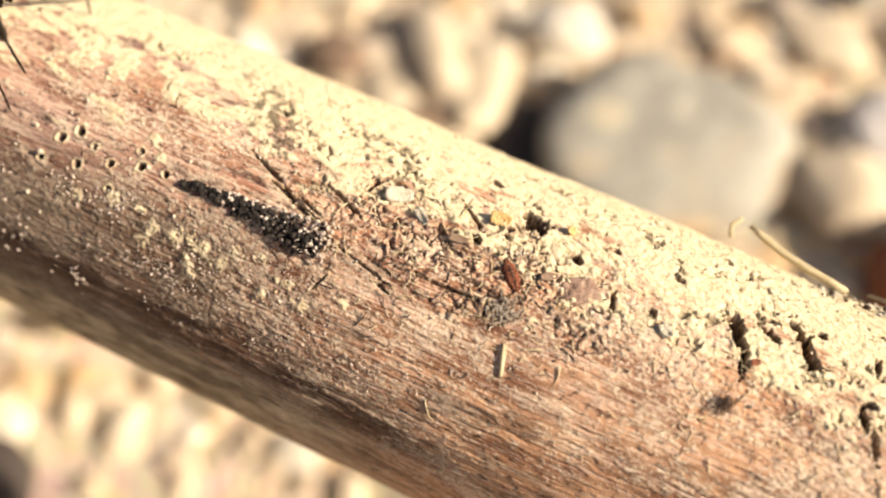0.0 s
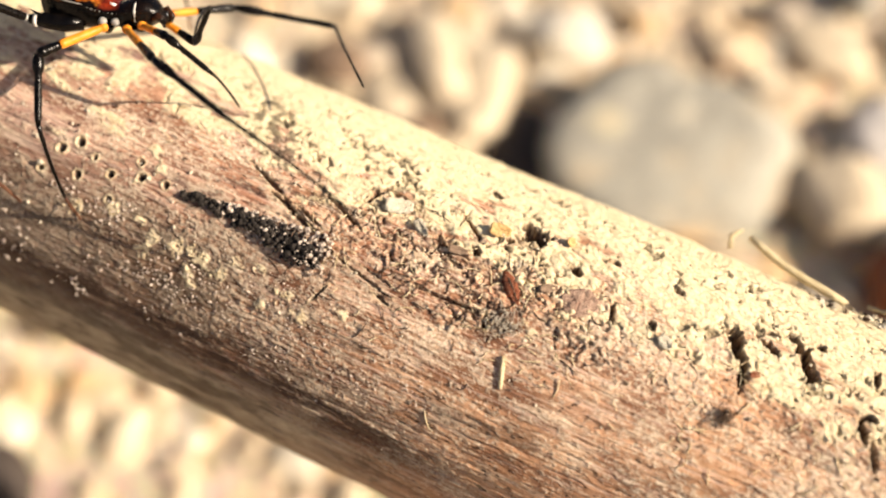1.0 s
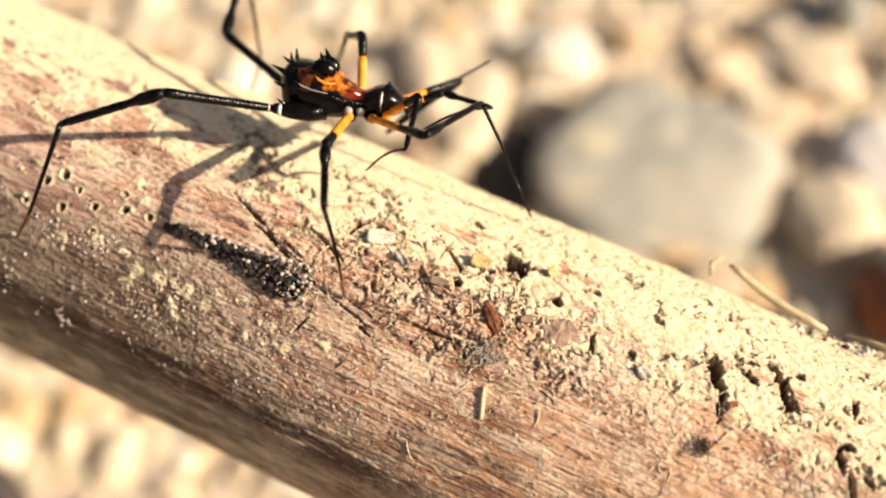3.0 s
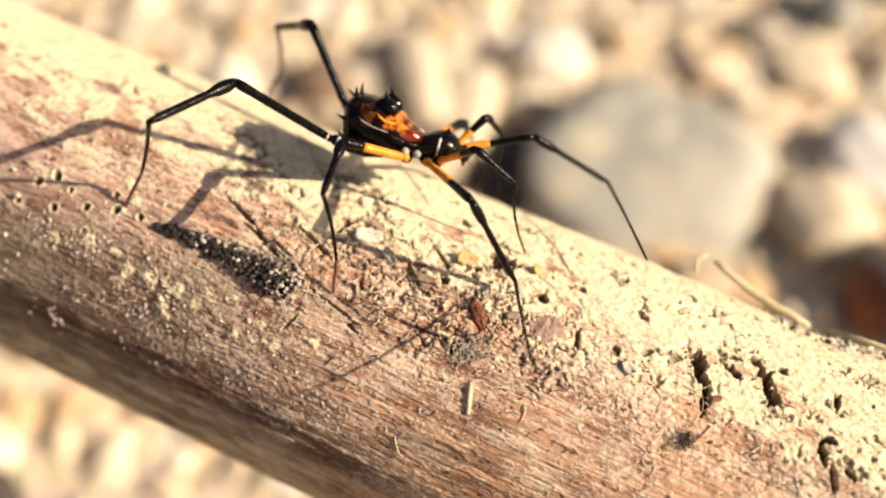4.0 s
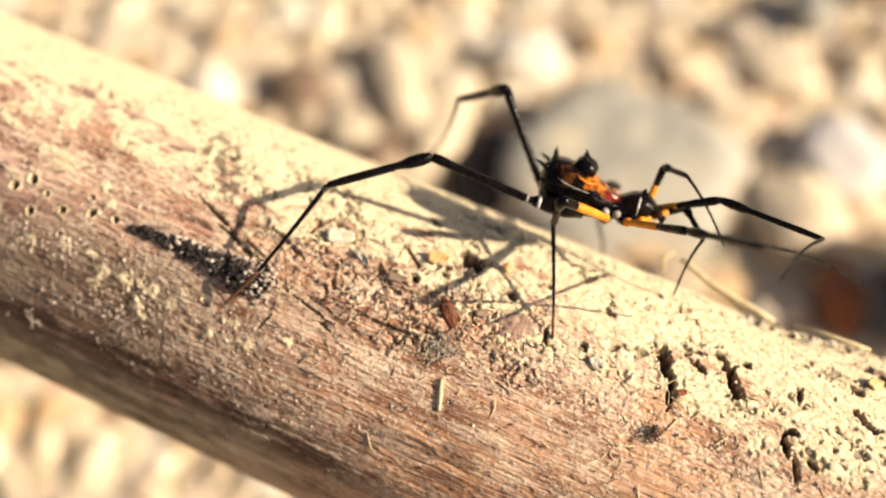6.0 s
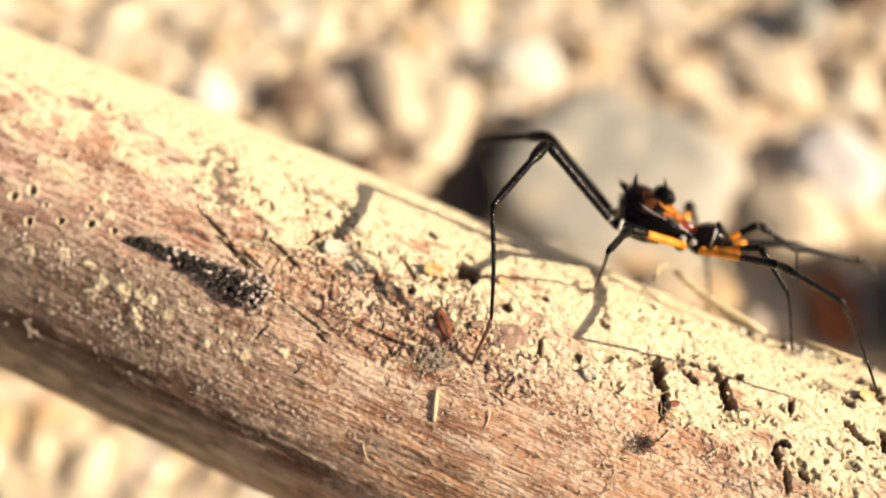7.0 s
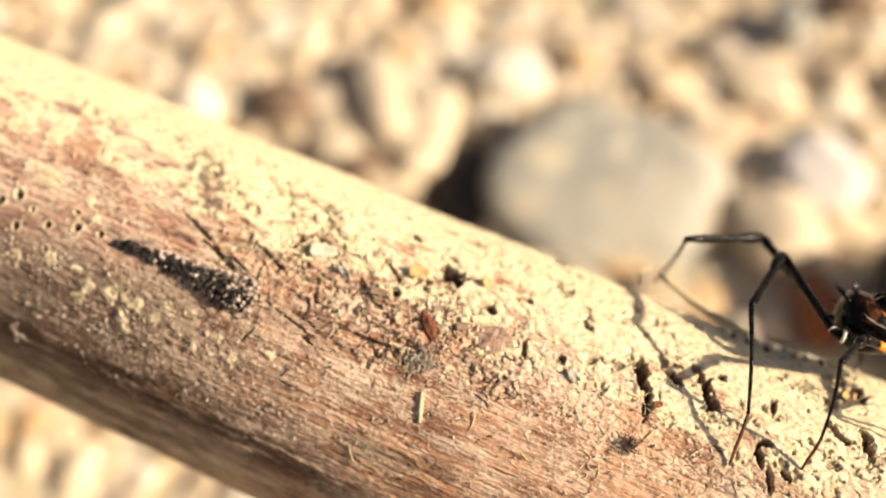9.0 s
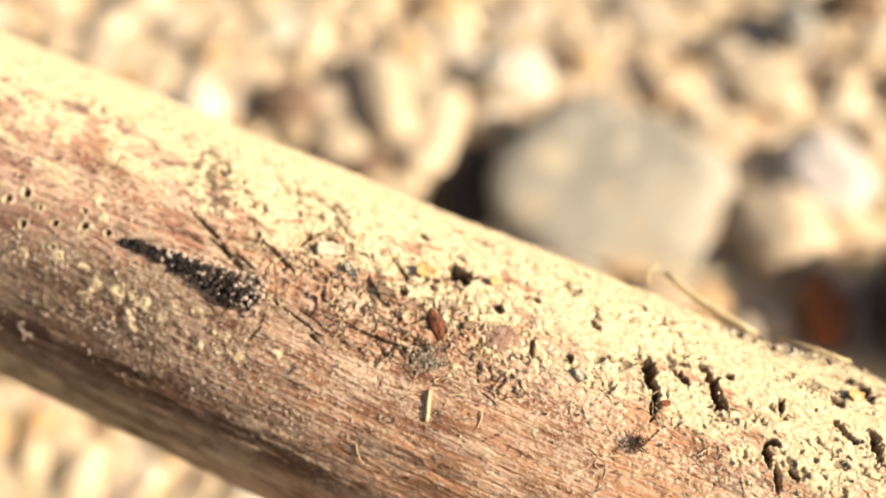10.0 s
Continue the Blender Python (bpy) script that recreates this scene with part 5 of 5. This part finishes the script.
NEAR_3_ROWS = [
    (0.0, -51.2, -54.7, 0.0, 100, 25, 0),
    (0.5, -32.8, -53.3, 0.0, 84, -21, -11),
    (1.0, -32.8, -53.1, 0.0, 124, -8, 7),
    (1.5, -32.8, -53.4, 0.0, 143, -5, -9),
    (2.0, -21.5, -27.1, 1.4, 92, -1, -28),
    (2.5, -6.0, -31.5, 0.0, 79, -15, -2),
    (4.0, -6.2, -30.4, 0.0, 140, 15, 6),
    (4.2, -6.1, -30.6, 0.0, 136, 14, 3),
    (4.4, -6.2, -30.5, 0.0, 140, 15, -6),
    (4.7, 13.8, -1.8, -0.3, 50, -9, 36),
    (5.0, 16.3, -14.0, 0.1, 63, 4, 8),
    (5.3, 16.3, -13.8, 0.3, 82, 12, 13),
    (5.5, 16.3, -13.8, 0.3, 93, 16, 10),
    (5.7, 16.5, -13.8, 0.0, 117, 20, -167),
    (6.8, 16.5, -13.2, 0.4, 144, 11, -209),
    (7.0, 18.0, 17.4, -0.2, 146, 8, -46),
    (7.2, 42.6, -12.0, 0.0, 54, -12, -53),
    (7.5, 43.0, -13.2, 0.0, 66, -5, -14),
    (8.0, 42.8, -12.0, 0.2, 96, -1, 17),
    (8.5, 42.6, -12.1, 0.0, 104, 6, 0),
    (9.0, 42.8, -14.6, 0.0, 142, 14, 10),
    (9.1, 42.8, -14.6, 0.0, 142, 14, 10),
    (9.4, 66.0, -8.0, 0.0, 70, 4, 5),
    (10.0, 78.0, -12.0, 0.0, 84, 2, 0),
]
FAR_3_ROWS = [
    (0.0, -51.2, 29.3, 0.0, 100, 25, 0),
    (1.0, -37.1, 40.2, 0.0, 100, 25, 0),
    (2.0, -24.3, 47.9, 0.3, 40, 54, 0),
    (2.5, -22.6, 50.7, 1.7, 111, 77, 0),
    (4.0, -1.5, 72.6, 0.0, 63, 11, -7),
    (4.5, 0.6, 70.8, 0.0, 86, 23, -11),
    (5.0, 4.7, 72.9, 0.0, 107, 20, -17),
    (5.5, 16.7, 73.7, 0.0, 96, 2, -51),
    (7.0, 29.9, 73.6, 1.3, 83, 23, -17),
    (7.5, 32.7, 78.5, 2.2, 116, 34, -1),
    (8.0, 41.5, 77.7, 0.0, 114, 17, -4),
    (9.0, 47.8, 69.7, 0.0, 100, 25, 0),
    (10.0, 82.3, 58.6, 0.0, 80, 0, 0),
]
NEAR_4_ROWS = [
    (0.0, -67.2, -58.7, 0.0, 150, 25, 0),
    (1.5, -38.2, -55.2, 0.0, 111, 33, -16),
    (2.0, -38.1, -55.6, 0.0, 125, 33, 4),
    (2.5, -38.0, -55.5, 0.0, 137, 28, 16),
    (3.8, -38.0, -55.5, 0.0, 156, -4, -10),
    (4.0, -28.4, -32.3, -0.4, 165, 26, -29),
    (4.2, -13.6, -46.0, 0.0, 172, 33, 15),
    (4.4, -13.4, -46.5, 0.0, 170, 30, 8),
    (4.7, -13.5, -46.1, 0.0, 151, 35, 3),
    (5.0, -13.5, -45.9, 0.0, 172, 25, -3),
    (5.3, -13.5, -45.5, 0.1, 171, 24, 1),
    (5.5, -13.4, -45.5, 0.0, 188, 15, 7),
    (5.7, -13.2, -43.2, 0.1, 183, 22, 37),
    (6.8, 10.8, -25.2, 0.0, 150, 43, 23),
    (7.0, 10.8, -26.5, 0.0, 167, 38, 23),
    (7.2, 10.7, -26.4, 0.0, 175, 32, 8),
    (7.5, 10.7, -25.4, 0.0, 200, 28, 12),
    (8.0, 10.7, -24.9, 0.0, 154, 21, 100),
    (8.5, 10.6, -25.0, 0.3, 154, 15, 109),
    (8.7, 23.8, 7.0, 4.1, 124, 37, -44),
    (9.0, 36.8, -22.0, 0.0, 231, 29, 26),
    (9.5, 36.8, -21.0, 0.1, 245, 11, 37),
    (9.7, 36.8, -21.2, 0.1, 242, 10, 2),
    (9.8, 36.4, -15.4, 1.7, 246, 12, 131),
    (9.9, 44.7, -13.2, 6.7, 248, 14, 142),
    (10.0, 68.0, -2.0, 8.0, 248, 14, 142),
]
FAR_4_ROWS = [
    (0.0, -67.2, 33.3, 0.0, 150, 25, 0),
    (1.0, -53.1, 44.2, 0.0, 150, 25, 0),
    (2.0, -41.0, 49.3, 0.0, 150, 25, 0),
    (3.0, -29.7, 55.0, 0.0, 150, 25, 0),
    (4.0, -28.6, 66.4, 2.2, 176, 60, -41),
    (4.2, -29.0, 65.0, 3.1, 179, 55, -41),
    (4.4, -28.5, 65.8, 2.6, 179, 52, -44),
    (4.7, -27.5, 65.6, 1.1, 183, 49, -46),
    (5.0, -26.5, 63.9, 1.0, 181, 44, -44),
    (5.3, -7.9, 75.6, 4.6, 178, 73, -20),
    (5.5, -7.0, 73.7, 5.3, 172, 74, -60),
    (5.7, -6.4, 73.0, 4.5, 176, 69, -41),
    (6.8, -2.1, 79.0, 3.6, 185, 45, -57),
    (7.0, 3.6, 78.8, -0.1, 179, 37, -59),
    (7.2, 3.1, 83.1, -0.1, 180, 28, -42),
    (7.5, 2.5, 82.0, 0.3, 177, 24, -78),
    (8.0, 23.2, 80.1, 4.3, 204, 53, -72),
    (8.5, 23.9, 93.4, 6.9, 124, 45, -46),
    (9.0, 24.4, 61.7, 2.6, 150, 33, -111),
    (9.5, 47.5, 43.3, 0.3, 108, 24, 30),
    (10.0, 81.3, 62.6, 0.0, 80, 0, 0),
]

LEG_ROWS = {("near", 1): NEAR_1_ROWS, ("near", 2): NEAR_2_ROWS, ("near", 3): NEAR_3_ROWS, ("near", 4): NEAR_4_ROWS,
            ("far", 1): FAR_1_ROWS, ("far", 2): FAR_2_ROWS, ("far", 3): FAR_3_ROWS, ("far", 4): FAR_4_ROWS}


def glide(rows, t):
    """The rows' values at t, by a curve through them that does not overshoot."""
    i = max(k for k in range(len(rows)) if rows[k][0] <= t + 1e-6)
    if i == len(rows) - 1:
        return rows[i][1:]
    a, b = rows[i], rows[i + 1]
    span = b[0] - a[0]
    u = (t - a[0]) / span
    out = []
    for k in range(1, len(a)):
        d = (b[k] - a[k]) / span
        before = (a[k] - rows[i - 1][k]) / (a[0] - rows[i - 1][0]) if i else d
        after = (rows[i + 2][k] - b[k]) / (rows[i + 2][0] - b[0]) if i + 2 < len(rows) else d
        m0 = 2 * before * d / (before + d) if before * d > 0 else 0
        m1 = 2 * after * d / (after + d) if after * d > 0 else 0
        out.append((2 * u ** 3 - 3 * u * u + 1) * a[k] + (u ** 3 - 2 * u * u + u) * span * m0 + (3 * u * u - 2 * u ** 3) * b[k] + (u ** 3 - u * u) * span * m1)
    return out


def body_pose(t):
    s, h, pitch, yaw, deg = glide(BODY_ROWS, t)
    roll = radians(deg / 2 + 20)
    up = TOP * math.cos(roll) + SIDE * math.sin(roll)
    m = Matrix((ALONG, up.cross(ALONG), up)).transposed().to_4x4()
    m.translation = on_branch(s * MM, deg, h * MM)
    return m @ pose(0, 0, 0, 0, 0, yaw) @ pose(0, 0, 0, 0, pitch, 0)


def foot_place(rows, t):
    """Where the foot is: planted feet stay, stepping feet swing in an arc."""
    i = max(k for k in range(len(rows)) if rows[k][0] <= t + 1e-6)
    if i == len(rows) - 1:
        s, deg, h = rows[i][1:4]
    else:
        a, b = rows[i], rows[i + 1]
        u = (t - a[0]) / (b[0] - a[0])
        far = abs(b[1] - a[1]) + abs(b[2] - a[2]) * 0.31
        if far > 3:
            wide = min(1.0, 0.6 / (b[0] - a[0]))
            u = min(1.0, max(0.0, (u - 0.5) / wide + 0.5))
        e = u * u * (3 - 2 * u)
        s, deg, h = (a[k] + e * (b[k] - a[k]) for k in (1, 2, 3))
        if far > 3:
            h += min(2.6, 0.35 * far) * math.sin(math.pi * u)
    return on_branch(s * MM, deg, h * MM + 0.0001)


def joints(name, n, t):
    """Hip, knee, ankle and foot in the world."""
    side = -1 if name == "near" else 1
    (hx, hy, hz), (a, b, c), _, _ = LEGS[n]
    a, b, c = a * MM, b * MM, c * MM
    rows = LEG_ROWS[name, n]
    body = body_pose(t)
    turn = body.to_3x3()
    az, el, twist = (radians(v) for v in glide(rows, t)[3:6])
    hip = body @ Vector((hx * MM, side * hy * MM, hz * MM))
    knee = hip + turn @ Vector((math.cos(el) * math.cos(az), side * math.cos(el) * math.sin(az), math.sin(el))) * a
    foot = foot_place(rows, t)
    # a leg that would not reach swings its thigh towards the foot
    for _ in range(12):
        reach = (foot - knee).length
        if reach < 0.995 * (b + c):
            break
        knee = hip + (knee - hip + 0.25 * (foot - knee).normalized() * a).normalized() * a
    way = foot - knee
    reach = min(max(way.length, abs(c - b) * 1.03), 0.999 * (b + c))
    way.normalize()
    along = (b * b - c * c + reach * reach) / (2 * reach)
    rise = math.sqrt(max(0.0, b * b - along * along))
    out = turn @ Vector((0, 0.6 * side, 1.0))
    e = (out - way * out.dot(way)).normalized()
    g = way.cross(e)
    ankle = knee + way * along + rise * (e * math.cos(twist) + g * math.sin(twist))
    return hip, knee, ankle, knee + way * reach


def segment_pose(a, b, up):
    x = (b - a).normalized()
    y = up.cross(x).normalized()
    m = Matrix((x, y, x.cross(y))).transposed().to_4x4()
    m.translation = a
    return m


def motions():
    times = [k / 10 for k in range(101)]
    poses = [body_pose(t) for t in times]
    walk(bug, list(zip(times, poses)))
    for (name, n), limb in LEG_PARTS.items():
        rows = [[], [], []]
        for t, body in zip(times, poses):
            home = body.inverted()
            js = [home @ p for p in joints(name, n, t)]
            up = (js[1] - (js[0] + js[2]) / 2).normalized() + Vector((0, 0, 0.6))
            # the heel bends away from the wood
            away = home.to_3x3() @ (body @ js[3] - AXIS0)
            along = home.to_3x3() @ ALONG
            away = (away - along * away.dot(along)).normalized()
            for k in range(3):
                rows[k].append((t, segment_pose(js[k], js[k + 1], up if k < 2 else (js[1] - js[2]).normalized() + 1.2 * away)))
        for k in range(3):
            walk(limb[k], rows[k])


motions()
